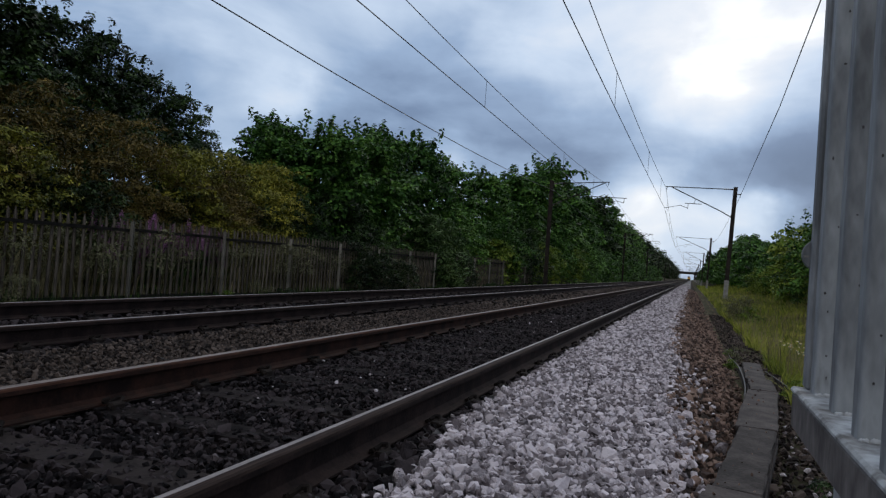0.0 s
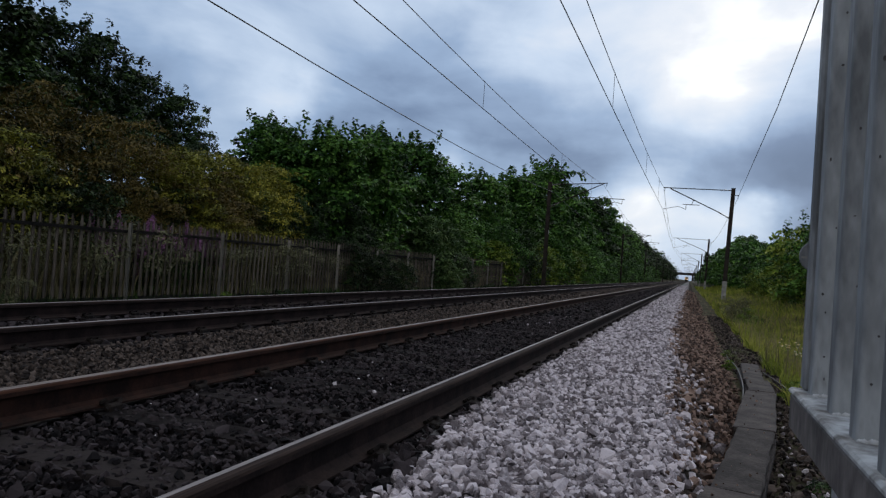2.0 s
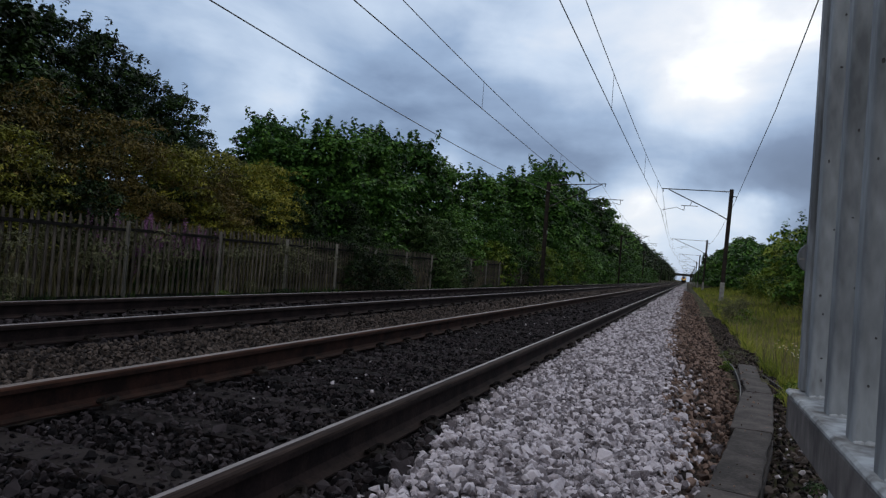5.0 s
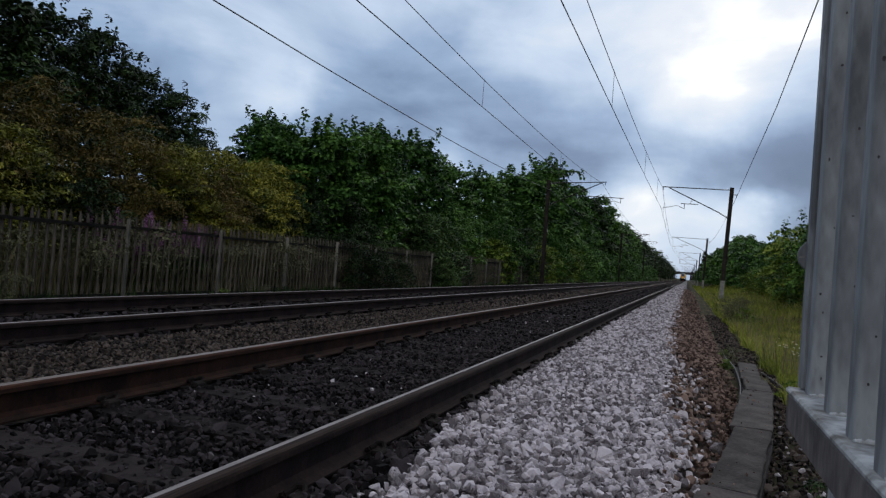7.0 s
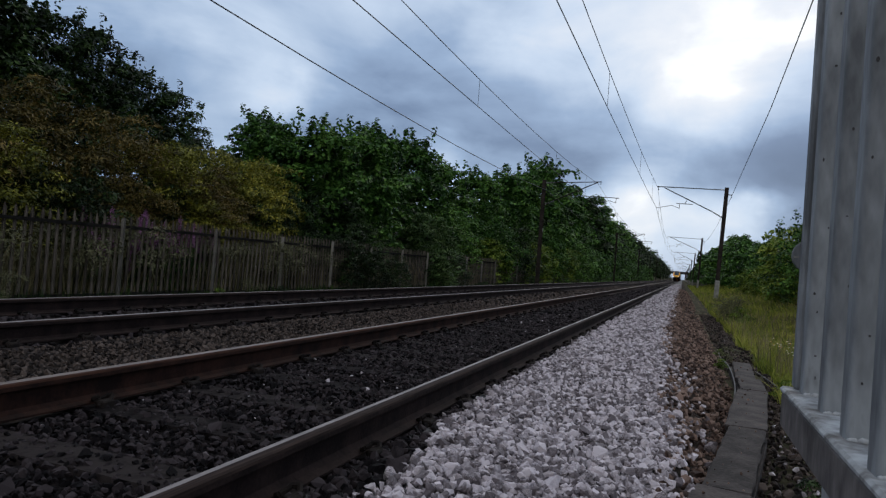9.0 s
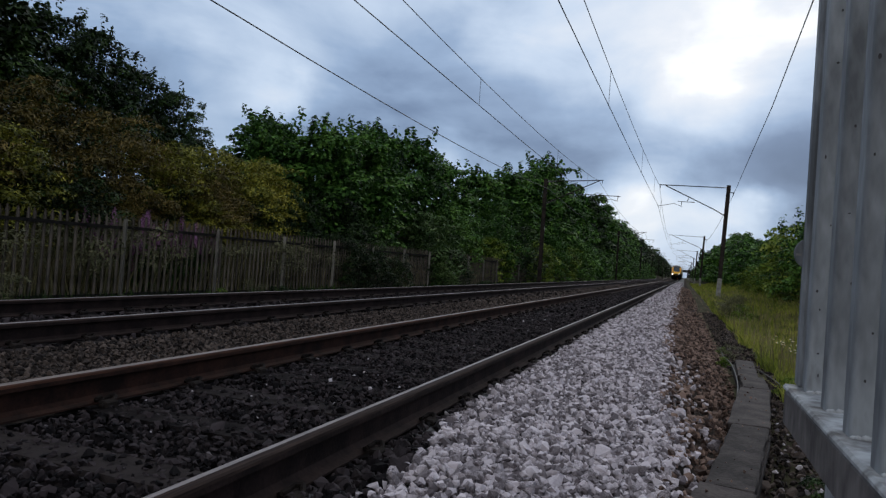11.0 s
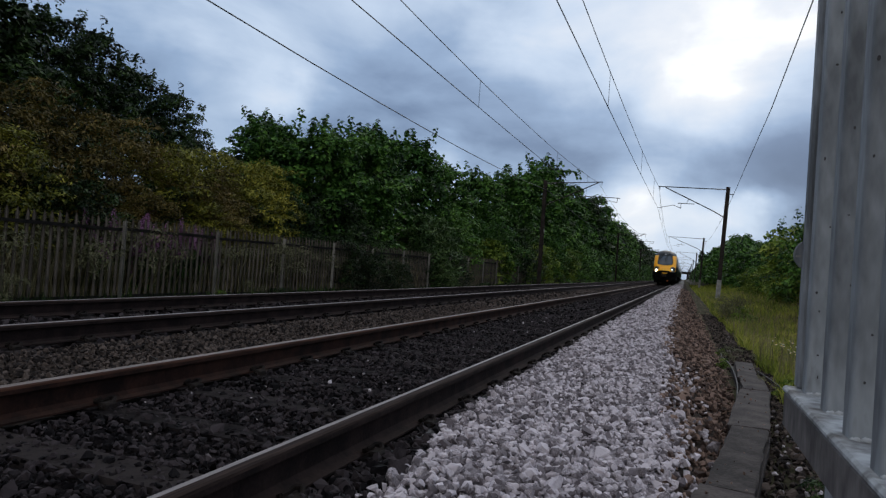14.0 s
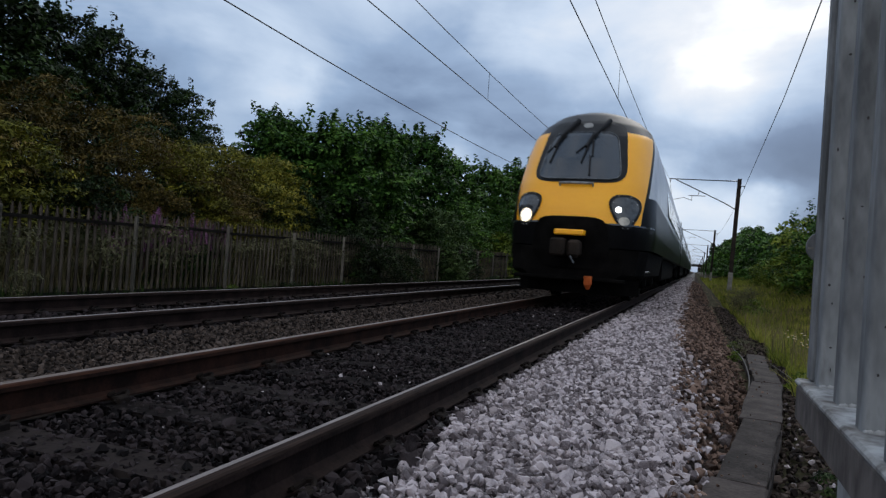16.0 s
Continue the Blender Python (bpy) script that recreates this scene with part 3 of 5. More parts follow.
def right_mast(k):
    t = empty("overhead_line_mast", pose(X_MAST_R, Y_MAST + SPAN * k, 0), "dark brown steel overhead line mast with bracket arm", "mast", "overhead line masts")
    lean = Matrix.Translation((0, 0, 6.3)) @ Matrix.Rotation(radians(1.7), 4, "Y") @ Matrix.Translation((0, 0, -6.3))
    mast_body(t, 6.3, -0.75).matrix_basis = lean
    cx = X_NEAR - X_MAST_R + (0.26 if k % 2 == 0 else -0.20)
    bm = bmesh.new()
    tube(bm, (-0.75, 0, 6.17), (cx + 0.0, 0, 6.23), 0.028, 8)
    tube(bm, (cx + 0.08, 0, 6.2), (cx + 0.08, 0, 6.02), 0.02, 6)
    part("top_tube", bm, M_MAST, t)
    bm = bmesh.new()
    tube(bm, (-0.75, 0, 4.86), (cx + 0.4, 0, 6.18), 0.03, 8)
    part("strut", bm, M_MAST, t)
    bm = bmesh.new()
    insulator(bm, (-0.11, 0, 6.16), (-0.75, 0, 6.17))
    part("insulator", bm, M_INSUL, t)
    bm = bmesh.new()
    insulator(bm, (-0.16, 0, 4.52), (-0.75, 0, 4.86))
    part("insulator", bm, M_INSUL, t)
    bm = bmesh.new()
    tube(bm, (cx + 1.15, 0, 5.25), (cx + 2.1, 0, 5.23), 0.02, 6)
    tube(bm, (cx + 1.75, 0, 5.5), (cx + 1.65, 0, 5.24), 0.016, 6)
    tube(bm, (cx + 1.35, 0, 5.25), (cx + 1.33, 0, 4.93), 0.016, 6)
    tube(bm, (cx + 1.33, 0, 4.96), (cx + 0.9, 0, 5.12), 0.014, 6)
    tube(bm, (cx + 0.9, 0, 5.12), (cx + 0.05, 0, 4.93), 0.014, 6)
    part("registration_arm", bm, M_MAST, t)
    bm = bmesh.new()
    box(bm, 0.09, 0.32, -0.03, 0.03, 5.86, 5.9, 0.005)
    tube(bm, (0.27, 0, 5.86), (0.27, 0, 5.70), 0.02, 6)
    part("earth_wire_bracket", bm, M_MAST, t)
    bm = bmesh.new()
    box(bm, -0.135, 0.135, -0.135, 0.135, -0.8, -0.42, 0.02)
    part("mast_footing", bm, M_MAST, t).matrix_basis = lean
    bm = bmesh.new()
    box(bm, -0.122, 0.122, -0.122, 0.122, -0.42, 0.8, 0.006)
    part("grey_sleeve", bm, M_CONCRETE_PALE, t, "pale grey weathered lower sleeve").matrix_basis = lean


def left_mast(k):
    t = empty("overhead_line_mast", pose(X_MAST_L, Y_MAST + SPAN * k, 0), "dark steel overhead line mast standing among trees", "mast", "overhead line masts")
    mast_body(t, 6.4, -0.75)
    cx = X_FAR - X_MAST_L
    bm = bmesh.new()
    tube(bm, (0.7, 0, 6.26), (cx + 0.25, 0, 6.4), 0.028, 8)
    tube(bm, (cx + 0.2, 0, 6.4), (cx + 0.2, 0, 6.2), 0.02, 6)
    part("top_tube", bm, M_MAST, t)
    bm = bmesh.new()
    tube(bm, (0.7, 0, 5.1), (cx, 0, 6.36), 0.03, 8)
    part("strut", bm, M_MAST, t)
    bm = bmesh.new()
    insulator(bm, (0.11, 0, 6.2), (0.7, 0, 6.26))
    part("insulator", bm, M_INSUL, t)
    bm = bmesh.new()
    insulator(bm, (0.11, 0, 4.8), (0.7, 0, 5.1))
    part("insulator", bm, M_INSUL, t)
    bm = bmesh.new()
    tube(bm, (1.5, 0, 5.5), (cx + 1.35, 0, 5.42), 0.022, 6)
    tube(bm, (cx + 1.2, 0, 5.42), (cx + 1.18, 0, 5.12), 0.016, 6)
    tube(bm, (cx + 1.18, 0, 5.13), (cx + 0.75, 0, 5.25), 0.014, 6)
    tube(bm, (cx + 0.75, 0, 5.25), (cx + 0.05, 0, 4.98), 0.014, 6)
    part("registration_arm", bm, M_MAST, t)
    bm = bmesh.new()
    box(bm, 0.115, 0.125, -0.1, 0.1, 3.05, 3.3, 0.0)
    part("plate", bm, M_CONCRETE_PALE, t, "small white plate")


for k in range(0, 12):
    right_mast(k)
for k in range(0, 12):
    left_mast(k)


def sag_line(p, q, drop, n=14):
    p, q = Vector(p), Vector(q)
    return [p.lerp(q, i / n) - Vector((0, 0, 4 * drop * (i / n) * (1 - i / n))) for i in range(n + 1)]


def wire(name, points, r, label):
    cu = bpy.data.curves.new(name, "CURVE")
    cu.dimensions, cu.bevel_depth, cu.bevel_resolution = "3D", r, 1
    s = cu.splines.new("POLY")
    s.points.add(len(points) - 1)
    for p, c in zip(s.points, points):
        p.co = (*c, 1)
    cu.materials.append(M_WIRE)
    return tagged(new(name, cu), label, "overhead wire")


def make_wires():
    ends = [Y_MAST + SPAN * k for k in range(-1, 12)]
    for x, st, zc, zt in ((X_NEAR, 0.16, 6.18, 4.93), (X_FAR, 0.14, 6.32, 4.96)):
        con, cat = [], []
        for k, (a, b) in enumerate(zip(ends, ends[1:])):
            s0, s1 = (st, -st) if k % 2 else (-st, st)
            if x == X_FAR:
                s0, s1 = s1, s0
            if k == 0:
                s0 = s1 = 0.0
            if x == X_NEAR:
                s0, s1 = (-0.23, 0.28) if k % 2 == 0 else (0.28, -0.23)
                cat += sag_line((x + s0, a, zc), (x + s1, b, zc), 0.5 if k == 0 else 0.75)[:-1]
            else:
                cat += sag_line((x, a, zc), (x, b, zc), 0.77 if k == 0 else 0.75)[:-1]
            con += sag_line((x + s0, a, zt), (x + s1, b, zt), 0.12)[:-1]
        wire("contact_wire", con, 0.0105, "dark contact wire hung above the track")
        wire("catenary_wire", cat, 0.0095, "dark sagging catenary wire above the contact wire")
        n = 0
        for k, (a, b) in enumerate(zip(ends[:5], ends[1:6])):
            for i in (0.1, 0.28, 0.495, 0.72, 0.9):
                zz = zc - 4 * ((0.5 if x == X_NEAR else 0.77) if k == 0 else 0.75) * i * (1 - i)
                y = a + (b - a) * i
                xx = x + ((-0.23 + 0.51 * i) * (1 if k % 2 == 0 else -1) + (0.05 if k % 2 else 0.0) if x == X_NEAR else 0.0)
                wire("dropper", [(xx, y, zt - 0.1), (xx, y, zz + 0.03)], 0.006, "thin dropper wire between catenary and contact wire")
    pts = [Vector((1.2, -8.5, 6.2)), Vector((1.6, 3, 5.85)), Vector((1.85, 13.4, 5.8)), Vector((2.04, 21, 5.74)), Vector((2.2, 32, 5.72)), Vector((X_MAST_R + 0.27, Y_MAST, 5.76))]
    for k in range(8):
        pts += sag_line((X_MAST_R + 0.27, Y_MAST + SPAN * k, 5.76), (X_MAST_R + 0.27, Y_MAST + SPAN * (k + 1), 5.76), 0.45)[1:]
    wire("earth_wire", pts, 0.012, "dark return wire on the masts beside the near track")
    pts = []
    for k in range(-1, 8):
        pts += sag_line((X_MAST_L + 0.2, Y_MAST + SPAN * k, 5.75), (X_MAST_L + 0.2, Y_MAST + SPAN * (k + 1), 5.75), 0.62)[:-1]
    wire("earth_wire", pts, 0.014, "dark return wire on the masts beside the far track")


make_wires()


# ---- far road bridge ----
def make_bridge():
    b = empty("road_bridge", pose(-2, 740, 0), "flat grey road bridge across the railway far off", "bridge")
    bm = bmesh.new()
    box(bm, -40, 40, -4, 4, 6.2, 7.6, 0.1)
    part("deck", bm, M_CONCRETE, b)
    bm = bmesh.new()
    box(bm, -40, 40, -4.3, -4.0, 7.4, 8.7, 0.05)
    part("parapet", bm, M_ROOF, b)
    for x in (-14, 13):
        bm = bmesh.new()
        box(bm, x - 1.5, x + 1.5, -4, 4, -1.5, 6.4, 0.1)
        part("pier", bm, M_CONCRETE, b)


make_bridge()


# ---- steel gate beside the camera ----
def make_gate():
    g = empty("steel_gate", pose(0, 0, 0), "galvanised steel gate with upright channel bars on a bottom beam", "gate")
    z0 = 0.497
    bm = bmesh.new()
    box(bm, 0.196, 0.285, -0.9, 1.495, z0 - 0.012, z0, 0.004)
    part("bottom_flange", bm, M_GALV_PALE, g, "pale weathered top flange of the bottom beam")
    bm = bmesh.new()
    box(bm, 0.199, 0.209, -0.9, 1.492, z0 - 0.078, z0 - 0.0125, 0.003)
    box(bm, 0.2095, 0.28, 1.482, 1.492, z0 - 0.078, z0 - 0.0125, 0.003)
    part("bottom_web", bm, M_GRIME_SHADE, g, "grimy upright web of the bottom beam, side shade in its colour")
    bm = bmesh.new()
    box(bm, 0.2, 0.29, -0.9, 1.495, z0 + 1.62, z0 + 1.68, 0.006)
    part("top_beam", bm, M_GALV, g)
    bm = bmesh.new()       # box-section bar with rounded corners
    w, d, r = 0.052, 0.023, 0.007
    pr = []
    for cx, cy, a0 in ((r, -d + r, 180), (w - r, -d + r, 270), (w - r, d - r, 0), (r, d - r, 90)):
        pr += [(cx + r * math.cos(radians(a0 + q)), cy + r * math.sin(radians(a0 + q))) for q in (0, 22.5, 45, 67.5, 90)]
    lo = [bm.verts.new((x, y, 0)) for x, y in pr]
    hi = [bm.verts.new((x, y, 1.62)) for x, y in pr]
    for i in range(len(pr)):
        j = (i + 1) % len(pr)
        bm.faces.new((lo[i], lo[j], hi[j], hi[i]))
    bm.faces.new(lo[::-1])
    bm.faces.new(hi)
    bmesh.ops.recalc_face_normals(bm, faces=bm.faces[:])
    bar = finish(bm, "bar", M_GALV)
    stile = bmesh.new()
    box(stile, 0.2145, 0.262, 1.453, 1.488, z0, z0 + 1.62, 0.005)
    part("end_stile", stile, M_GALV, g)
    rnd = random.Random(3)
    weld = bmesh.new()
    for i in range(16):
        x = 0.004 + 0.044 * i / 15
        bmesh.ops.create_icosphere(weld, subdivisions=1, radius=rnd.uniform(0.003, 0.0062), matrix=Matrix.Translation((x, -0.023 + rnd.uniform(-0.001, 0.001), 0.0)))
    weld = finish(weld, "weld_seam", M_GALV_PALE, True)
    spot = bmesh.new()
    tube(spot, (0, -0.001, 0), (0, 0.001, 0), 0.0042, 10)
    spot = finish(spot, "rust_spot", M_HOLE)
    spots = {0: [(0.014, 0.153), (0.016, 0.073), (0.018, 0.033), (0.006, 0.433)], 1: [(0.026, 0.203), (0.016, 0.313)], 2: [(0.006, 0.503), (0.009, 0.373), (0.03, 0.25)]}
    for i in range(4):
        spots[i] = spots.get(i, []) + [(rnd.uniform(0.002, 0.044), rnd.uniform(0.03, 0.75)) for _ in range(7)]
    for i, y in enumerate((1.421, 1.238, 1.045, 0.858, 0.67, 0.48, 0.29, 0.10, -0.09, -0.28, -0.47, -0.66)):
        b = part("bar", bar, None, g)
        b.matrix_basis = pose(0.2115 + lerp([(0.858, -0.005), (1.045, 0.004), (1.238, 0.010), (1.421, 0.010)], y), y, z0)
        part("weld_seam", weld, None, b)
        for x, z in spots.get(i, ()):
            r = part("rust_spot", spot, None, b)
            r.matrix_basis = pose(max(0.008, x), -0.0230, z) @ Matrix.Diagonal((rnd.uniform(0.2, 0.7), 1, rnd.uniform(0.25, 0.9), 1))
    for y in (1.16, -0.7):
        bm = bmesh.new()
        box(bm, 0.222, 0.262, y - 0.03, y + 0.03, -0.5, z0 - 0.012, 0.005)
        part("leg", bm, M_GALV, g)
    bm = bmesh.new()
    tube(bm, (0.231, 1.4885, 0.755), (0.231, 1.4955, 0.755), 0.031, 28)
    bmesh.ops.bevel(bm, geom=[e for e in bm.edges if e.is_boundary or len(e.link_faces) == 2 and e.calc_face_angle(0) > 1.0], offset=0.0015, segments=1, affect="EDGES")
    plate = part("round_plate", bm, M_GALV, g, "round grey steel plate on the gate end")
    bm = bmesh.new()
    box(bm, 0.204, 0.213, 1.487, 1.49, 0.750, 0.754, 0.0)
    part("bright_slot", bm, M_CONCRETE_PALE, plate)


make_gate()

# ---- the train ----
# local space: nose towards -y, x = 0 the middle of the track, headlamps at y = 0


def half_width(z):
    return lerp([(0.3, 1.22), (0.9, 1.32), (1.3, 1.345), (1.7, 1.32), (2.1, 1.305), (2.9, 1.235), (3.15, 1.19), (3.4, 1.07), (3.6, 0.89), (3.72, 0.68), (3.80, 0.40), (3.85, 0.0)], z)


def nose_y(z):
    return lerp([(0.3, 0.06), (0.9, -0.08), (1.4, -0.1), (1.7, -0.06), (2.15, 0.12), (2.6, 0.40), (3.1, 0.78), (3.4, 1.10), (3.65, 1.5), (3.78, 1.95), (3.85, 2.5)], z)


def nose_point(x, z, out=0.0):
    """The skin of the nose at x and height z, as seen from ahead."""
    w = max(0.02, half_width(z))
    u = min(0.999, abs(x) / w)
    y = nose_y(z) + 1.5 * (1 - (1 - u ** 2.6) ** (1 / 2.6)) - out
    return Vector((x, y, z))


def patch(pts_fn, nu, nv, material, name, parent, label="", out=0.01, thick=0.03):
    """A plate that lies on the nose: pts_fn(u, v) gives (x, z), u and v from 0 to 1."""
    bm = bmesh.new()
    g = [[bm.verts.new(nose_point(*pts_fn(i / nu, j / nv), out)) for i in range(nu + 1)] for j in range(nv + 1)]
    for j in range(nv):
        for i in range(nu):
            bm.faces.new((g[j][i], g[j][i + 1], g[j + 1][i + 1], g[j + 1][i]))
    r = bmesh.ops.extrude_face_region(bm, geom=bm.faces[:])
    bmesh.ops.translate(bm, verts=[v for v in r["geom"] if isinstance(v, bmesh.types.BMVert)], vec=(0, thick, 0))
    bmesh.ops.recalc_face_normals(bm, faces=bm.faces[:])
    return part(name, bm, material, parent, label, smooth=False)


def rounded(x0t, x1t, x0b, x1b, z0, z1, n=3.5):
    """Maps the unit square to a rounded trapezium."""
    def fn(u, v):
        a, b = 2 * u - 1, 2 * v - 1
        m = max(abs(a), abs(b))
        if m > 1e-6:
            k = m / (abs(a) ** n + abs(b) ** n) ** (1 / n)
            a, b = a * k, b * k
        z = (z0 + z1) / 2 + b * (z1 - z0) / 2
        f = (z - z0) / (z1 - z0)
        l, r = x0b + (x0t - x0b) * f, x1b + (x1t - x1b) * f
        return (l + r) / 2 + a * (r - l) / 2, z
    return fn


def make_nose(train):
    bm = bmesh.new()
    zs = [1.0, 1.2, 1.32, 1.42, 1.5, 1.6, 1.75, 1.9, 2.0, 2.1, 2.2, 2.3, 2.4, 2.5, 2.6, 2.8, 2.95, 3.05, 3.12, 3.2, 3.3, 3.4, 3.5, 3.6, 3.68, 3.74, 3.79, 3.82, 3.845]
    zs = [a + (b - a) * i / 2 for a, b in zip(zs, zs[1:]) for i in (0, 1)] + zs[-1:]
    rows = []
    for z in zs:
        w = half_width(z)
        row = []
        edge = lerp([(1.4, 52), (1.95, 58), (2.5, 65), (3.2, 72)], z)
        turn = [edge * i / 40 for i in range(41)] + [edge + 2.5, edge + 5] + [edge + 5 + (85 - edge) * i / 13 for i in range(1, 14)]
        for q in [-t for t in turn[:0:-1]] + turn:
            phi = radians(q)
            sn, cs = math.sin(phi), math.cos(phi)
            x = math.copysign(w * abs(sn) ** (2 / 2.6), sn)
            y = nose_y(z) + 1.5 * (1 - max(0, cs) ** (2 / 2.6))
            row.append(bm.verts.new((x, y, z)))
        ends = [[bm.verts.new((e * w, y, z)) for y in (5.0, 4.2, 3.5, 3.0)] for e in (-1, 1)]
        rows.append(ends[0] + row + ends[1][::-1])
    n = len(turn) - 1
    for j in range(len(zs) - 1):
        for i in range(len(rows[0]) - 1):
            f = bm.faces.new((rows[j][i], rows[j][i + 1], rows[j + 1][i + 1], rows[j + 1][i]))
            c = f.calc_center_median()
            u = abs(c.x) / half_width(c.z)
            if c.z > 3.2 or (c.z > 3.0 and abs(c.x) < 0.66):
                f.material_index = 2
            elif c.z < 1.42:
                f.material_index = 1
            else:
                # yellow narrows downwards; a black stripe parts it from the silver side
                col = abs(i - 4 - n + 0.5)
                f.material_index = 0 if col < 40 else (1 if col < 42 or c.z < 1.95 else 3)
    bmesh.ops.recalc_face_normals(bm, faces=bm.faces[:])
    return part("nose", finish(bm, "nose", [M_YELLOW, M_BODY_DARK, M_ROOF, M_BODY_SILVER], True), None, train, "rounded yellow nose with dark roof and sides")


def make_train():
    tr = empty("train", pose(X_NEAR, 300, 0), "yellow-nosed dark grey and silver passenger train, headlamps lit", "train")
    nose = make_nose(tr)
    # windscreen with its black surround
    patch(rounded(-0.70, 0.70, -0.86, 0.86, 2.14, 3.44, 5.5), 26, 20, M_BLACK, "windscreen_surround", nose, out=0.012)
    scr = patch(rounded(-0.58, 0.58, -0.755, 0.755, 2.20, 3.16, 7), 22, 16, M_GLASS_DARK, "windscreen", nose, "dark raked windscreen", out=0.028)
    bm = bmesh.new()
    for z0, z1 in ((2.27, 2.65), (2.65, 3.03)):
        tube(bm, nose_point(0.2, z0, 0.035), nose_point(0.16, z1, 0.035), 0.02, 6)
    part("screen_pillar", bm, M_BLACK, nose)
    bm = bmesh.new()
    ring = rounded(-0.58, 0.58, -0.755, 0.755, 2.20, 3.16, 7)
    pts = [nose_point(*ring(u, v), 0.032) for u, v in [(i / 12, 0) for i in range(12)] + [(1, i / 12) for i in range(12)] + [(1 - i / 12, 1) for i in range(12)] + [(0, 1 - i / 12) for i in range(12)]]
    for p, q in zip(pts, pts[1:] + pts[:1]):
        tube(bm, p, q, 0.014, 5)
    part("screen_seal", bm, M_LENS, scr, "grey rubber seal round the windscreen")
    for s in (-0.36, 0.22):
        bm = bmesh.new()
        tube(bm, nose_point(s + 0.16, 3.44, 0.07), nose_point(s - 0.08, 3.06, 0.08), 0.05, 6, 0.035)
        tube(bm, nose_point(s - 0.08, 3.06, 0.08), nose_point(s - 0.16, 2.84, 0.08), 0.03, 6)
        tube(bm, nose_point(s - 0.12, 2.86, 0.06), nose_point(s - 0.2, 2.52, 0.05), 0.016, 6)
        tube(bm, nose_point(s + 0.02, 3.1, 0.06), nose_point(s - 0.32, 2.72, 0.05), 0.014, 6)
        part("wiper", bm, M_BLACK, nose)
    bm = bmesh.new()
    for a, b in ((-0.3, 0.0), (0.0, 0.3)):
        tube(bm, nose_point(a, 2.12, 0.06), nose_point(b, 2.12, 0.06), 0.022, 8)
    for a in (-0.29, 0.29):
        tube(bm, nose_point(a, 2.12, 0.06), nose_point(a, 2.06, -0.02), 0.016, 6)
    part("grab_rail", bm, M_GALV, nose, "pale steel grab rail")
    patch(rounded(-0.09, 0.09, -0.09, 0.09, 3.27, 3.39, 2), 8, 6, M_LAMP_TOP, "top_lamp", nose, "small dim lamp above the windscreen", out=0.02)
    # headlamp clusters: rounded triangles, wide at the outer top, pointed below
    screw = bmesh.new()
    bmesh.ops.create_icosphere(screw, subdivisions=1, radius=0.011)
    screw = finish(screw, "screw", M_GALV_PALE)
    for s in (-1, 1):
        shape = rounded(s * 0.50, s * 1.17, s * 0.76, s * 1.02, 1.33, 1.95, 2.3)
        hl = patch(shape, 16, 16, M_BLACK, "headlamp_unit", nose, "dark glazed headlamp cluster", out=0.02)
        patch(rounded(s * 0.555, s * 1.13, s * 0.79, s * 0.99, 1.38, 1.90, 2.2), 14, 14, M_LENS, "lens", hl, out=0.03)
        for i in range(10):
            a = i / 10 * 6.283
            x, z = shape(0.5 + 0.5 * math.cos(a) * 0.99, 0.5 + 0.5 * math.sin(a) * 0.99)
            part("screw", screw, None, hl).matrix_basis = Matrix.Translation(nose_point(x, z, 0.03))
        if s < 0:
            patch(rounded(-1.00, -0.75, -1.00, -0.75, 1.40, 1.65, 2), 12, 12, M_LAMP_BOWL, "reflector", hl, "lamp bowl, the lamp's light on it as own glow", out=0.045)
            patch(rounded(-0.945, -0.80, -0.945, -0.80, 1.455, 1.60, 2), 10, 10, M_LAMP, "headlamp", hl, "brightly lit headlamp", out=0.06)
        else:
            patch(rounded(0.71, 0.81, 0.71, 0.81, 1.62, 1.72, 2), 8, 8, M_LAMP_LOW, "marker_lamp", hl, "small lit marker lamp", out=0.05)
            patch(rounded(0.77, 0.95, 0.77, 0.95, 1.40, 1.55, 2), 10, 10, M_REFLECTOR, "headlamp", hl, "unlit headlamp", out=0.05)
    # dark mouth with the coupler: a black plate paints the recess's shade, no hollow
    patch(rounded(-0.66, 0.6, -0.72, 0.66, 0.62, 1.52, 5), 18, 12, M_UNDER, "coupler_recess", nose, "black plate for the shaded recess round the coupler", out=0.016)
    bm = bmesh.new()
    box(bm, -0.27, 0.25, -0.3, -0.1, 1.18, 1.28, 0.02)
    part("yellow_bar", bm, M_YELLOW, nose, "yellow bar above the coupler")
    cp = bmesh.new()
    box(cp, -0.3, -0.05, -0.45, -0.05, 0.82, 1.12, 0.03)
    box(cp, -0.02, 0.2, -0.4, -0.05, 0.8, 1.1, 0.05)
    tube(cp, (-0.17, -0.47, 0.97), (-0.17, -0.1, 0.97), 0.09, 12)
    coup = part("coupler", cp, M_MAST, nose, "grimy steel coupler")
    cp = bmesh.new()
    tube(cp, (0.05, -0.40, 0.82), (0.12, -0.42, 0.7), 0.02, 6)
    part("air_hose", cp, M_LENS, coup)
    cp = bmesh.new()
    tube(cp, (0.34, -0.14, 0.49), (0.34, -0.12, 0.36), 0.075, 10, 0.07)
    tube(cp, (0.34, -0.12, 0.36), (0.34, -0.1, 0.27), 0.07, 10, 0.03)
    part("hose_cap", cp, M_ORANGE, nose, "orange cap hanging under the nose")
    # bumper lip, greyer than the bumper: the edge's highlight is in its colour
    for s in (-1, 1):
        patch(lambda u, v, s=s: (s * (0.62 + 0.7 * u), 1.395 + 0.03 * v), 12, 1, M_LENS, "bumper_lip", nose, "lip under the headlamp, edge highlight in its grey", out=0.03)
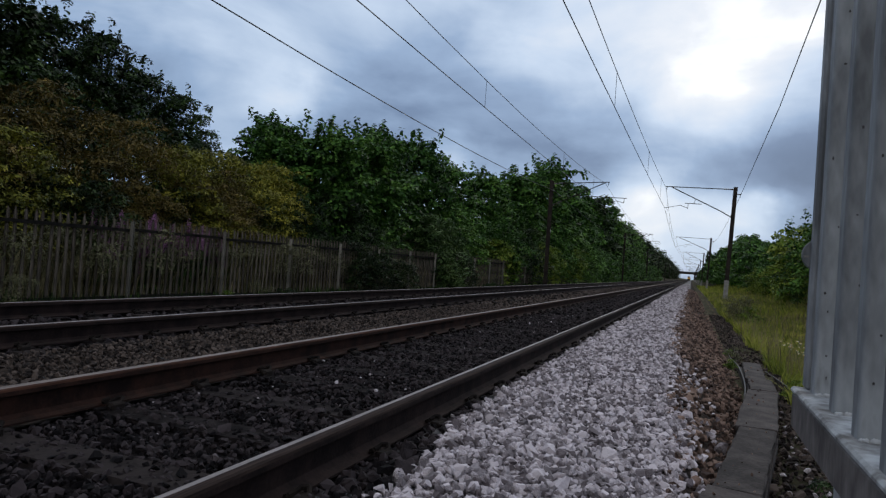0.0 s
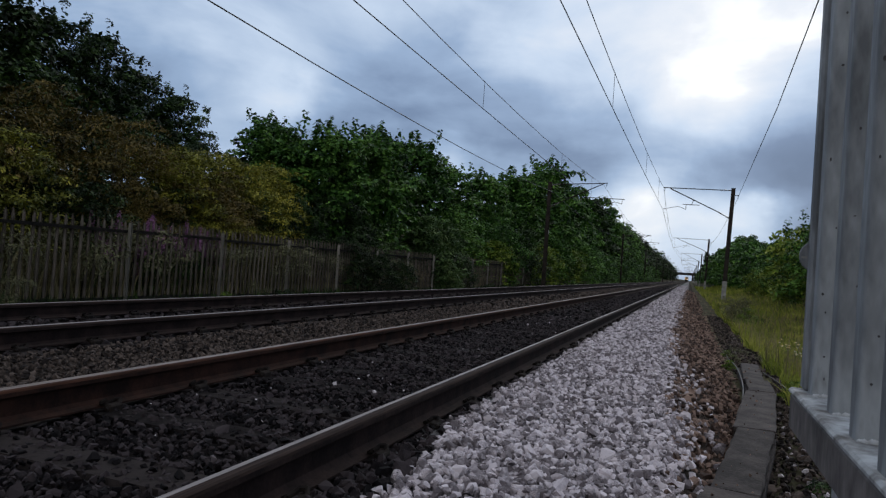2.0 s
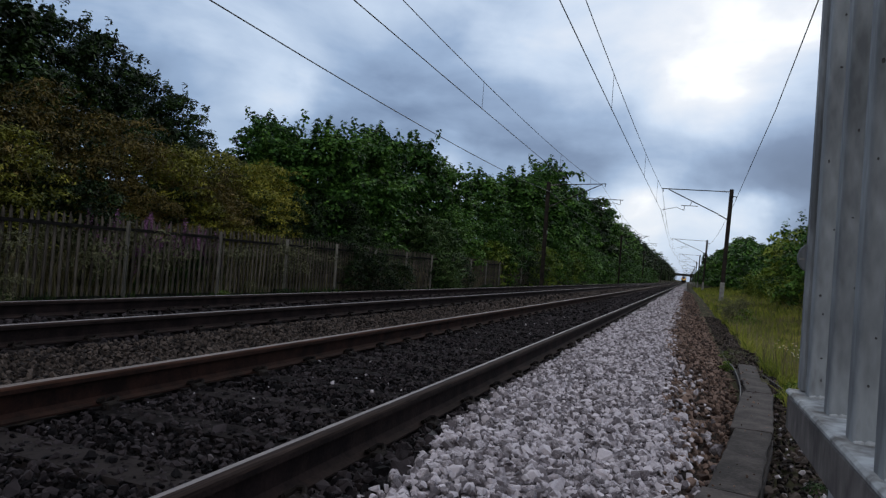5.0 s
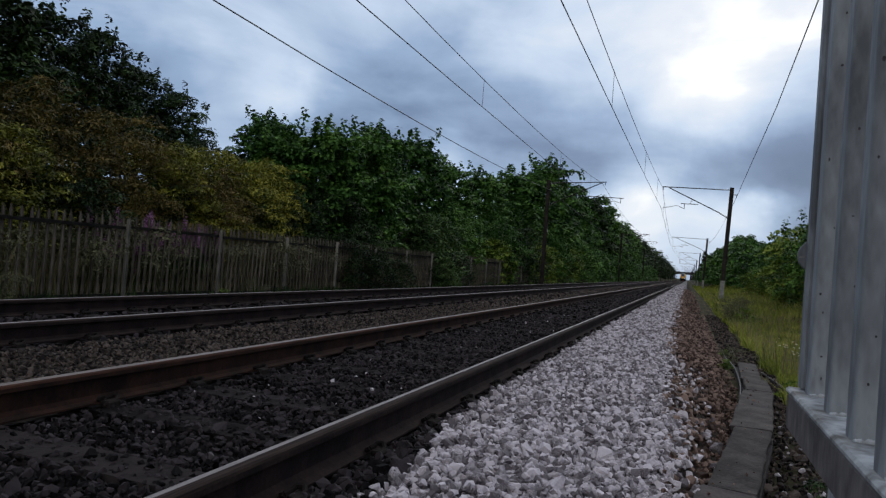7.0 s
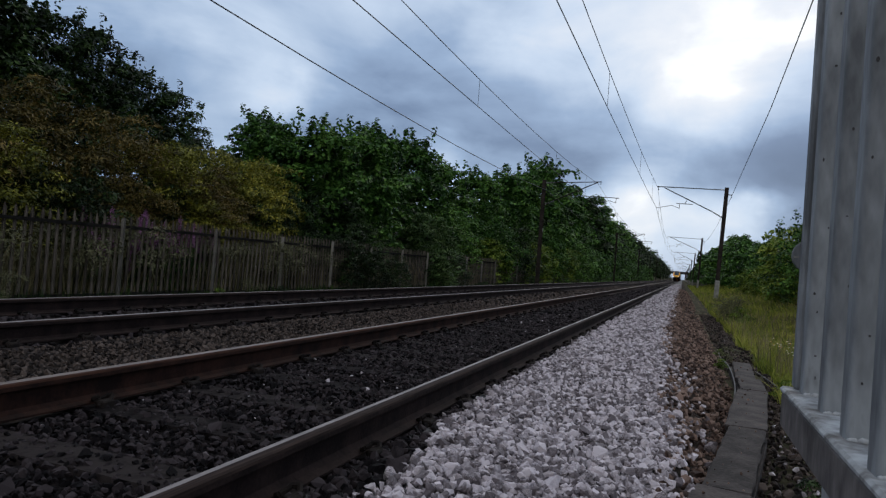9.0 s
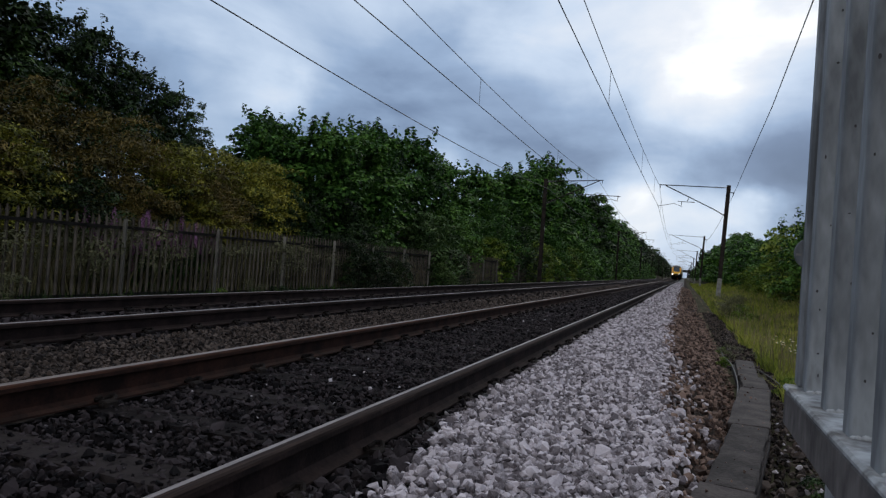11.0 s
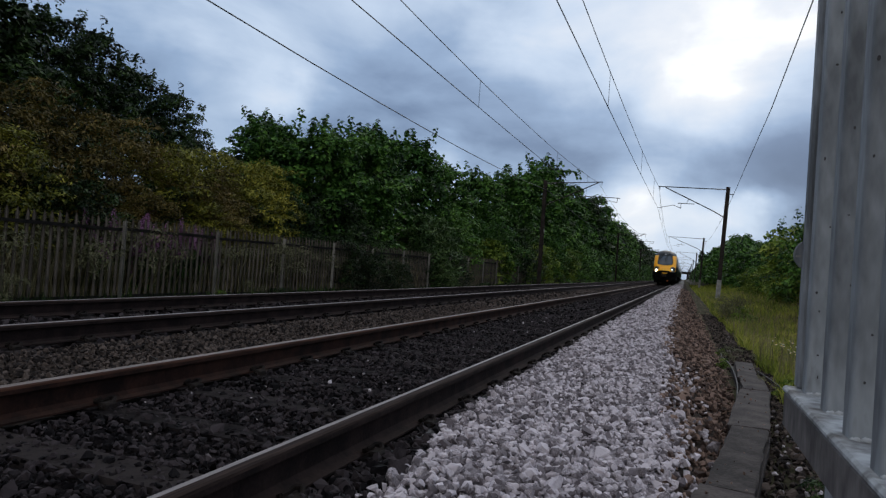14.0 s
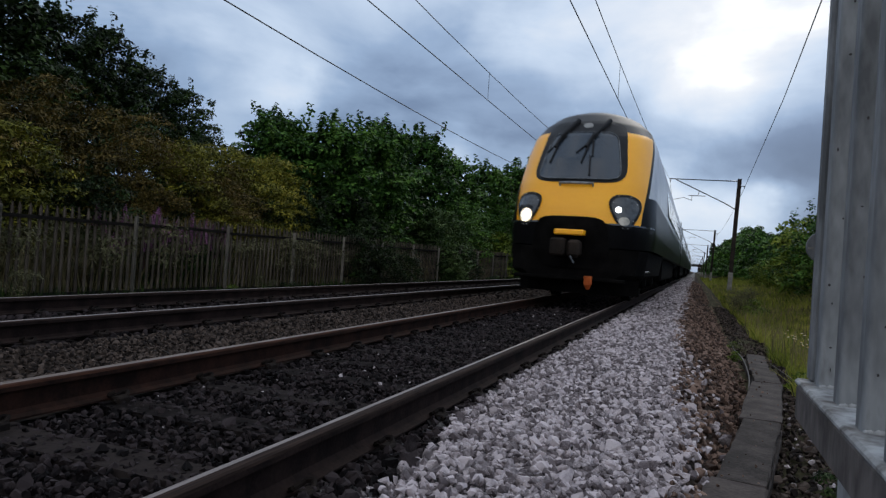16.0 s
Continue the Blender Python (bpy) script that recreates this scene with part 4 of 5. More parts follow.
    # lower front and its snowplough
    bm = bmesh.new()
    pr = [(-1.26, 0.98), (-1.2, 0.55), (-1.0, 0.45), (1.0, 0.45), (1.2, 0.55), (1.26, 0.98)]
    rows = []
    for dy, k in ((0.02, 0.72), (0.2, 0.9), (0.7, 1.0), (5.0, 1.04)):
        rows.append([bm.verts.new((x * k, dy, z)) for x, z in pr])
    for a, b in zip(rows, rows[1:]):
        for i in range(len(pr) - 1):
            bm.faces.new((a[i], a[i + 1], b[i + 1], b[i]))
    bm.faces.new(rows[0])
    bmesh.ops.recalc_face_normals(bm, faces=bm.faces[:])
    part("front_skirt", bm, M_UNDER, nose)
    bm = bmesh.new()
    box(bm, -1.0, 0.95, -0.02, 0.1, 0.40, 0.47, 0.02)
    part("guard_bar", bm, M_UNDER, nose)
    bm = bmesh.new()       # obstacle deflector behind the guard bar, down to the rails
    rows = [[bm.verts.new((x, 0.35 + 0.5 * (x / 1.1) ** 2 + d, z)) for x in span(-1.1, 1.1, 0.22)] for d, z in ((0.0, 0.5), (0.06, 0.17), (0.14, 0.17), (0.2, 0.5))]
    for p, q in zip(rows, rows[1:]):
        for i in range(len(p) - 1):
            bm.faces.new((p[i], p[i + 1], q[i + 1], q[i]))
    bmesh.ops.recalc_face_normals(bm, faces=bm.faces[:])
    part("obstacle_deflector", bm, M_UNDER, nose)
    for s in (-1, 1):      # thin grey edge along the foot of the bumper
        bm = bmesh.new()
        for i in range(6):
            x0, x1 = s * (0.9 + 0.06 * i), s * (0.96 + 0.06 * i)
            tube(bm, nose_point(x0, 0.56 + 0.012 * i, 0.02), nose_point(x1, 0.572 + 0.012 * i, 0.02), 0.012, 6)
        part("bumper_edge", bm, M_LENS, nose, "thin grey bumper edge")
    # coaches
    prof = [(half_width(z), z) for z in (1.0, 1.15, 1.3, 1.75, 1.95, 2.1, 2.5, 2.9, 3.15, 3.3, 3.4, 3.5, 3.6, 3.68, 3.75, 3.8, 3.84)]
    full = [(-x, z) for x, z in prof[::-1]] + prof
    pane = bmesh.new()
    box(pane, -0.02, 0.02, -0.72, 0.72, -0.38, 0.38, 0.012)
    pane = finish(pane, "coach_window", M_GLASS_DARK)
    door = bmesh.new()
    box(door, -0.02, 0.02, -0.42, 0.42, -1.0, 0.95, 0.015)
    door = finish(door, "door", M_BODY_SILVER)
    wheel = bmesh.new()
    for e in (-1, 1):
        tube(wheel, (e * 0.68, 0, 0), (e * 0.82, 0, 0), 0.42, 20)
        tube(wheel, (e * 0.66, 0, 0), (e * 0.685, 0, 0), 0.45, 20)
    tube(wheel, (-0.7, 0, 0), (0.7, 0, 0), 0.09, 8)
    wheel = finish(wheel, "wheelset", M_UNDER)
    bogie = bmesh.new()
    for e in (-1, 1):
        box(bogie, e * 0.98 - 0.09, e * 0.98 + 0.09, -1.9, 1.9, 0.42, 0.68, 0.04)
        for dy in (-1.2, 1.2):
            box(bogie, e * 0.98 - 0.13, e * 0.98 + 0.13, dy - 0.2, dy + 0.2, 0.28, 0.72, 0.05)
            tube(bogie, (e * 1.02, dy + 0.38, 0.5), (e * 1.02, dy + 0.38, 0.9), 0.09, 8)
    box(bogie, -0.9, 0.9, -0.4, 0.4, 0.45, 0.8, 0.04)
    bogie = finish(bogie, "bogie", M_UNDER)
    for c in range(5):
        y0 = 4.98 if c == 0 else 0.0
        y1 = 23.0
        base = 23.6 * c
        bm = bmesh.new()
        mi = []
        for i in range(len(full)):
            za = (full[i][1] + full[(i + 1) % len(full)][1]) / 2
            mi.append(2 if za > 3.2 or za < 0.9 or i == len(full) - 1 else (0 if za < 1.9 else 1))
        extrude_profile(bm, full, y0, y1, mi)
        body = part("coach_body", finish(bm, "coach_body", [M_BODY_DARK, M_BODY_SILVER, M_ROOF]), None, tr, "silver coach side with dark lower body")
        body.matrix_basis = pose(0, base, 0)
        for e in (-1, 1):
            for i in range(10):
                y = 4.0 + i * 1.75
                if y < y0 + 1.5:
                    continue
                w = part("coach_window", pane, None, body)
                w.matrix_basis = pose(e * (half_width(2.45) - 0.004), y, 2.45, 0, e * -8, 0)
            for y in (2.0, 21.6):
                if y > y0 + 0.5:
                    d = part("door", door, None, body)
                    d.matrix_basis = pose(e * 1.31, y, 2.0)
        bm = bmesh.new()
        box(bm, -1.22, 1.22, 7.0, 16.2, 0.38, 1.02, 0.06)
        eq = part("underfloor_equipment", bm, M_UNDER, body)
        for y in (3.9, 19.1):
            b = part("bogie", bogie, None, body)
            b.matrix_basis = pose(0, y, 0)
            for dy in (-1.2, 1.2):
                w = part("wheelset", wheel, None, body)
                w.matrix_basis = pose(0, y + dy, 0.42)
        if c:
            bm = bmesh.new()
            box(bm, -1.15, 1.15, -0.6, 0.0, 0.8, 3.4, 0.08)
            part("gangway", bm, M_BLACK, body)
    return tr


TRAIN = make_train()

# ---- plants ----
def leaf_cloud(rng, n, blobs, size, droop=0.3, long=1.7, shell=0.6, roof=0.75):
    """Many small folded leaves in and on a number of lumps: blobs are (x, y, z, rx, ry, rz)."""
    blobs = np.array(blobs)
    vol = (blobs[:, 3] * blobs[:, 4] * blobs[:, 5]) ** 0.67
    pick = rng.choice(len(blobs), n, p=vol / vol.sum())
    d = rng.normal(size=(n, 3))
    d /= np.linalg.norm(d, axis=1)[:, None]
    # each lump carries most of its leaves on top, so that its underside stays open and dark
    d[:, 2] = np.where(rng.random(n) < roof, np.abs(d[:, 2]), d[:, 2])
    k = rng.normal(size=(len(blobs), 9, 3))
    k /= np.linalg.norm(k, axis=2)[:, :, None]
    amp = rng.uniform(0.0, 0.34, (len(blobs), 9))
    bump = (np.clip(np.einsum("nj,nkj->nk", d, k[pick]), 0, 1) ** 5 * amp[pick]).sum(1)
    rad = (shell + (1 - shell) * rng.random(n) ** 0.55) * (0.86 + bump) * rng.normal(1.0, 0.09, n)
    p = blobs[pick, :3] + d * rad[:, None] * blobs[pick, 3:]
    nrm = d * 0.7 + rng.normal(size=(n, 3)) * 0.42 + np.array([0, 0, 0.75])
    nrm /= np.linalg.norm(nrm, axis=1)[:, None]
    t = np.cross(nrm, rng.normal(size=(n, 3)))
    t[:, 2] -= droop * np.abs(t[:, 2]) + droop * 0.4
    t /= np.linalg.norm(t, axis=1)[:, None]
    s = np.cross(nrm, t)
    s /= np.linalg.norm(s, axis=1)[:, None]
    L = size * rng.uniform(0.6, 1.35, n)[:, None]
    w = L / long / 2
    v = np.stack([p, p + t * L * 0.5 + s * w, p + t * L - nrm * L * 0.12, p + t * L * 0.5 - s * w], 1).reshape(-1, 3)
    f = np.arange(n * 4).reshape(n, 4)
    return v, f


def lumps(rng, w, h, base, n, squash=0.8, top=1.0):
    """A leafy core and, on its outside, n tiers of small flat lumps with gaps between them."""
    out = []
    for f in (0.22, 0.45, 0.66):
        r = w / 2 * (1 - abs(f - 0.4) ** 2 * 1.6 * top)
        out.append((rng.uniform(-0.1, 0.1) * w, rng.uniform(-0.1, 0.1) * w, base + h * f, r * 0.55, r * 0.55, h * 0.17))
    for i in range(n):
        f = ((i + 0.5) / n) ** 0.85
        r = w / 2 * max(0.12, 1 - abs(f - 0.38) ** 2 * 2.1 * top)
        a = i * 2.4 + rng.uniform(-0.5, 0.5)
        q = r * rng.uniform(0.62, 1.0)
        b = w * rng.uniform(0.085, 0.17)
        out.append((math.cos(a) * q, math.sin(a) * q, base + h * f * rng.uniform(0.92, 1.0), b, b, b * squash * 0.8))
    return out


def sprays(rng, w, h, n):
    """Arching branches that reach out of the crown, as chains of small lumps."""
    out = []
    for _ in range(n):
        a = rng.uniform(0, 6.283)
        z, q = h * rng.uniform(0.35, 0.98), w / 2 * rng.uniform(0.35, 0.7)
        rise = rng.uniform(-0.05, 0.28)
        for i in range(6):
            r = max(0.05, (0.17 - 0.022 * i) * w / 3.5)
            out.append((math.cos(a) * q, math.sin(a) * q, z, r * 1.3, r * 1.3, r * 0.7))
            q += 0.13 * w / 3.5
            z += rise * 0.3
            rise -= 0.14
    return out


def plant(name, seed, w, h, base, nl, n, size, leaves, squash=0.8, trunk=0.1, long=1.7, top=1.0, sprigs=0, arch=0):
    """A tapered trunk with limbs, and a crown of leaves. Returns the two meshes."""
    rng = np.random.default_rng(seed)
    bl = lumps(rng, w, h - base, base, nl, squash, top)
    for i in range(sprigs):
        a, q = rng.uniform(0, 6.283), rng.uniform(0.1, 0.85) * w / 2
        bl.append((math.cos(a) * q, math.sin(a) * q, h * rng.uniform(0.86, 1.06), 0.16, 0.16, 0.55))
    arcs = sprays(rng, w, h - base, arch)
    v, f = leaf_cloud(rng, n, bl, size, long=long)
    if arcs:
        v2, f2 = leaf_cloud(rng, arch * 50, [(x, y, z + base, a, b, c) for x, y, z, a, b, c in arcs], size, long=long, shell=0.2)
        f = np.concatenate([f, f2 + len(v)])
        v = np.concatenate([v, v2])
    crown = raw_mesh("crown", v, f, leaves)
    bm = bmesh.new()
    tube(bm, (0, 0, -0.4), (0.05, 0.03, h * 0.45), trunk, 8, trunk * 0.6)
    tube(bm, (0.05, 0.03, h * 0.45), (0, 0, h * 0.85), trunk * 0.6, 7, trunk * 0.15)
    for b in bl[3: 19]:
        z0 = max(0.1, min(b[2] - 0.3, h * 0.5) * 0.8)
        tube(bm, (0.03, 0.02, z0), b[:3], trunk * 0.4, 6, trunk * 0.08)
    return finish(bm, "trunk", M_BARK), crown


KINDS = {
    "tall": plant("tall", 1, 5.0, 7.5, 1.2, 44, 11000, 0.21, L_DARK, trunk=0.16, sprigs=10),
    "sycamore": plant("sycamore", 2, 5.2, 6.6, 0.4, 52, 9500, 0.215, L_GREEN, trunk=0.14, long=1.25, sprigs=14, arch=26),
    "shrub": plant("shrub", 3, 3.6, 3.2, 0.0, 36, 6000, 0.13, L_GREEN, trunk=0.06, sprigs=6, arch=22),
    "yellow": plant("yellow", 4, 3.6, 2.8, 0.0, 40, 9000, 0.10, L_YELLOW, trunk=0.05, long=2.2, squash=0.6, arch=34),
    "brown": plant("brown", 5, 3.8, 3.0, 0.0, 40, 9000, 0.095, L_BROWN, trunk=0.05, long=2.4, squash=0.55, arch=40),
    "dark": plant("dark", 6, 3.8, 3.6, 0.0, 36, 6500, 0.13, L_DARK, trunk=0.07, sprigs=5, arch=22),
    "pale": plant("pale", 7, 3.0, 2.9, 0.0, 34, 5000, 0.135, L_PALE, trunk=0.05, arch=24),
    "bright": plant("bright", 8, 3.0, 2.6, 0.0, 34, 5000, 0.135, L_BRIGHT, trunk=0.05, arch=24),
    "far_tree": plant("far_tree", 9, 7.0, 11.0, 0.0, 46, 3000, 0.55, L_GREEN, trunk=0.2),
    "far_dark": plant("far_dark", 10, 7.0, 10.0, 0.0, 46, 3000, 0.55, L_DARK, trunk=0.2),
    "distant": plant("distant", 12, 7.5, 11.0, 0.0, 34, 1300, 0.95, L_DARK, trunk=0.2),
    "far_shrub": plant("far_shrub", 11, 5.0, 4.5, 0.0, 30, 1900, 0.36, L_GREEN, trunk=0.08),
}
SAY = {
    "tall": ("tree", "tall dark green tree on the bank behind the fence"),
    "sycamore": ("tree", "broad-leaved green tree leaning over the palisade fence"),
    "shrub": ("bush", "dense green bush behind the fence"),
    "yellow": ("bush", "yellowish green bush on the bank"),
    "brown": ("bush", "brownish tangled bush on the bank"),
    "dark": ("bush", "dark green bush in shade"),
    "pale": ("bush", "pale green bush beside the railway"),
    "bright": ("bush", "bright green bush beside the railway"),
    "far_tree": ("tree", "green tree in the line along the railway"),
    "far_dark": ("tree", "dark green tree in the line along the railway"),
    "distant": ("tree", "dark green tree far off along the railway"),
    "far_shrub": ("bush", "green bush along the foot of the tree line"),
}


def grow(kind, x, y, scale=1.0, turn=0.0, sz=1.0, z=None):
    cat, label = SAY[kind]
    m = pose(x, y, (ground_z(x, y) if z is None else z) - 0.08, 0, 0, turn) @ Matrix.Diagonal((scale, scale, scale * sz, 1))
    t = empty(cat, m, label, cat, "trackside " + cat + "es" if cat == "bush" else "trackside trees")
    part("trunk", KINDS[kind][0], None, t)
    part("crown", KINDS[kind][1], None, t)


def plant_all():
    rnd = random.Random(11)
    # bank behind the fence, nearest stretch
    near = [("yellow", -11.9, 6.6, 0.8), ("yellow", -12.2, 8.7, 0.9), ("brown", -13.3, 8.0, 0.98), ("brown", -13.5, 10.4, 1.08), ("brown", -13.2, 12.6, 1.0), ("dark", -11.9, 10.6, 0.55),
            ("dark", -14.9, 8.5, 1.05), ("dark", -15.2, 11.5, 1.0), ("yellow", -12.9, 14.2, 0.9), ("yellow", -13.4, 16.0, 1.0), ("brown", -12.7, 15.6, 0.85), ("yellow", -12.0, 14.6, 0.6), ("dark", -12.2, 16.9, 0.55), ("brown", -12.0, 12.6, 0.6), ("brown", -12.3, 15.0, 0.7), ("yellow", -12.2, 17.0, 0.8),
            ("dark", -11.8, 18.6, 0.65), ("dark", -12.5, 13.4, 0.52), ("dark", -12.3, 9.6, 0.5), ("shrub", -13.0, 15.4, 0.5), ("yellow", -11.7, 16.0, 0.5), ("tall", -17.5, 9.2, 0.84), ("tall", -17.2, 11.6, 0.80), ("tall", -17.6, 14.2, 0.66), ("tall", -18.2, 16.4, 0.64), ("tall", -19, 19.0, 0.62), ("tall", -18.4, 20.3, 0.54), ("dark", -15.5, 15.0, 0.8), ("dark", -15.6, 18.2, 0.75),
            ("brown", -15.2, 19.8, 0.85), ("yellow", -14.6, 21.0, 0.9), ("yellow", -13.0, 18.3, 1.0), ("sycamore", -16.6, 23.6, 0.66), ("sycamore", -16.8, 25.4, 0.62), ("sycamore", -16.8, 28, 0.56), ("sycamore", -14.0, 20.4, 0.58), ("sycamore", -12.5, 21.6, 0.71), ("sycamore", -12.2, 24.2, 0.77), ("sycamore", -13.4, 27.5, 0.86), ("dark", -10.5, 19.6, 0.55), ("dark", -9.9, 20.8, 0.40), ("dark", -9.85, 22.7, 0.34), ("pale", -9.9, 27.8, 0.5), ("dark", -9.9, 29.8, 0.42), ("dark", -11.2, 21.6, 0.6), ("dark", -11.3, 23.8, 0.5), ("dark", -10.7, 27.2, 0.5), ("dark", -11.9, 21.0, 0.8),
            ("pale", -10.9, 28.4, 1.05), ("pale", -11.5, 31.0, 0.9), ("shrub", -11.6, 33.0, 1.1), ("bright", -10.9, 39.0, 1.0), ("sycamore", -13.8, 32.5, 0.86), ("sycamore", -13.9, 38, 0.88), ("shrub", -11.0, 40, 1.1), ("sycamore", -13.5, 44, 0.95),
            ("dark", -10.6, 44.5, 1.0), ("bright", -10.4, 49, 1.1), ("sycamore", -13.2, 50, 1.05), ("sycamore", -12.8, 57, 1.32), ("sycamore", -13, 64, 1.45), ("shrub", -10.6, 54, 1.2), ("bright", -10.3, 60, 1.2), ("shrub", -10.4, 66, 1.4)]
    for k, x, y, s in near:
        grow(k, x, y, s, rnd.uniform(0, 360), rnd.uniform(0.95, 1.08))
    # far tree line on the left
    y = 72.0
    while y < 700:
        step = 4.5 + (y - 70) * 0.035
        s = rnd.uniform(0.85, 1.12) * (1.0 if y > 90 else 0.95)
        grow(rnd.choice(["far_tree", "far_tree", "far_dark"]) if y < 190 else "distant", -14.5 + rnd.uniform(-1.5, 1.0), y, s, rnd.uniform(0, 360))
        if y < 230:
            grow("far_shrub", -10.6 + rnd.uniform(-0.6, 0.4), y + step / 2, rnd.uniform(0.75, 1.05), rnd.uniform(0, 360))
        y += step
    # right side
    right = [("bright", 4.3, 15.5, 0.8), ("shrub", 5.2, 18.5, 0.95), ("brown", 4.2, 19.5, 0.6), ("bright", 4.4, 22, 0.75), ("brown", 4.5, 24.5, 0.45), ("bright", 4.9, 29, 0.75), ("bright", 4.8, 38, 0.75), ("pale", 4.8, 33, 0.55), ("bright", 4.9, 47, 0.8), ("bright", 5.2, 56, 0.85), ("bright", 5.2, 25, 1.0), ("shrub", 5.0, 29.5, 1.05), ("bright", 4.9, 33.5, 1.35), ("dark", 5.4, 37, 0.8), ("bright", 5.2, 41, 0.85), ("shrub", 5.4, 46, 0.85)]
    for k, x, y, s in right:
        grow(k, x, y, s, rnd.uniform(0, 360))
    grow("distant", 6.4, 300, 0.5, 20, 2.4)
    y = 50.0
    while y < 640:
        step = 4.0 + (y - 50) * 0.035
        grow("far_shrub", 6.8 + rnd.uniform(-0.5, 1.0), y, rnd.uniform(0.85, 1.1) * min(1.5, 0.76 + (y - 50) * 0.011), rnd.uniform(0, 360))
        if y > 75:
            grow(rnd.choice(["far_tree", "far_dark"]) if y < 190 else "distant", 9.5 + rnd.uniform(-1, 2), y + 2, rnd.uniform(0.85, 1.05) * min(0.95, (0.066 * y - 0.4) / 11), rnd.uniform(0, 360))
        y += step


plant_all()


# ---- grass, weeds, flowers ----
def blades(name, rng, n, xr, yr, h, mat_, label, lean=0.35, width=0.006, keep=None, parent=None):
    """A stretch of grass as one object."""
    x = rng.uniform(*xr, n)
    y = yr[0] + (yr[1] - yr[0]) * rng.random(n) ** 1.6
    if keep is not None:
        ok = keep(x, y)
        x, y = x[ok], y[ok]
        n = len(x)
    z = np.array([ground_z(a, b) for a, b in zip(x, y)]) - 0.02
    hh = h * rng.uniform(0.45, 1.2, n)
    az = rng.uniform(0, 6.283, n)
    w = width * (1 + y / 14)
    d = np.stack([np.cos(az), np.sin(az)], 1) * (lean * hh * rng.random(n))[:, None]
    fa = rng.uniform(0, 3.1416, n)
    s = np.stack([np.cos(fa) * w, np.sin(fa) * w], 1)
    v = np.zeros((n, 5, 3))
    v[:, 0, :2], v[:, 1, :2] = np.stack([x, y], 1) - s, np.stack([x, y], 1) + s
    v[:, 2, :2], v[:, 4, :2] = np.stack([x, y], 1) + s * 0.8 + d * 0.35, np.stack([x, y], 1) - s * 0.8 + d * 0.35
    v[:, 3, :2] = np.stack([x, y], 1) + d
    v[:, 0, 2] = v[:, 1, 2] = z
    v[:, 2, 2] = v[:, 4, 2] = z + hh * 0.6
    v[:, 3, 2] = z + hh
    ob = new(name, raw_mesh(name, v.reshape(-1, 3), np.arange(n * 5).reshape(n, 5), mat_))
    return tagged(ob, label, "grass", kind="stuff")


def patchy(x, y):
    a = np.sin(x * 2.1 + np.sin(y * 0.7) * 1.5) + np.sin(y * 1.3 + x * 0.8)
    return (x > np.where(y > 9, 1.12, 0.98) + 0.1 * np.sin(y * 1.7)) & (a > -1.5)


RNG = np.random.default_rng(4)
blades("grass", RNG, 34000, (0.95, 4.6), (6.0, 26.0), 0.24, M_GRASS, "long yellow-green grass beside the cable trough", lean=1.1, keep=patchy, width=0.0036)
blades("grass", RNG, 16000, (1.0, 6.0), (26.0, 130.0), 0.38, M_GRASS, "long yellow-green grass along the line", lean=0.9, keep=patchy, width=0.008)
blades("dry_grass", RNG, 7000, (0.9, 4.5), (9.0, 60.0), 0.42, M_STRAW, "dry straw-coloured grass stalks", keep=patchy, width=0.003)
blades("weeds", RNG, 9000, (-10.1, -7.7), (4.0, 70.0), 0.30, L_DARK, "dark weeds at the foot of the fence", width=0.008)
blades("weeds", RNG, 9000, (-13.0, -10.3), (4.0, 36.0), 0.85, M_STRAW, "rank dry weeds behind the fence", width=0.006)


def make_weed(seed, h, w, n, size, leaves):
    rng = np.random.default_rng(seed)
    bl = [(rng.uniform(-w, w) / 2, rng.uniform(-w, w) / 2, h * rng.uniform(0.25, 0.85), w * 0.3, w * 0.3, h * 0.25) for _ in range(7)]
    v, f = leaf_cloud(rng, n, bl, size, long=2.6)
    crown = raw_mesh("foliage", v, f, leaves)
    bm = bmesh.new()
    for b in bl:
        tube(bm, (b[0] * 0.3, b[1] * 0.3, -0.1), b[:3], 0.008, 5, 0.003)
    return finish(bm, "stalk", L_DARK), crown


def make_spike_flower(seed, h):
    """A tall stem with narrow leaves and a spike of small purple flowers."""
    rng = np.random.default_rng(seed)
    bm = bmesh.new()
    tube(bm, (0, 0, -0.1), (0.03, 0.02, h), 0.008, 5, 0.003)
    stem = finish(bm, "stem", L_DARK)
    v, f = leaf_cloud(rng, 420, [(0.02, 0.01, h * 0.45, 0.12, 0.12, h * 0.36)], 0.11, long=4.5, shell=0.3)
    v2, f2 = leaf_cloud(rng, 520, [(0.03, 0.02, h * 0.72, 0.10, 0.10, h * 0.24), (0.03, 0.02, h * 0.96, 0.035, 0.035, 0.12)], 0.038, long=1.2, shell=0.3)
    return stem, raw_mesh("foliage", v, f, L_GREEN), raw_mesh("flower_spike", v2, f2, M_PURPLE)


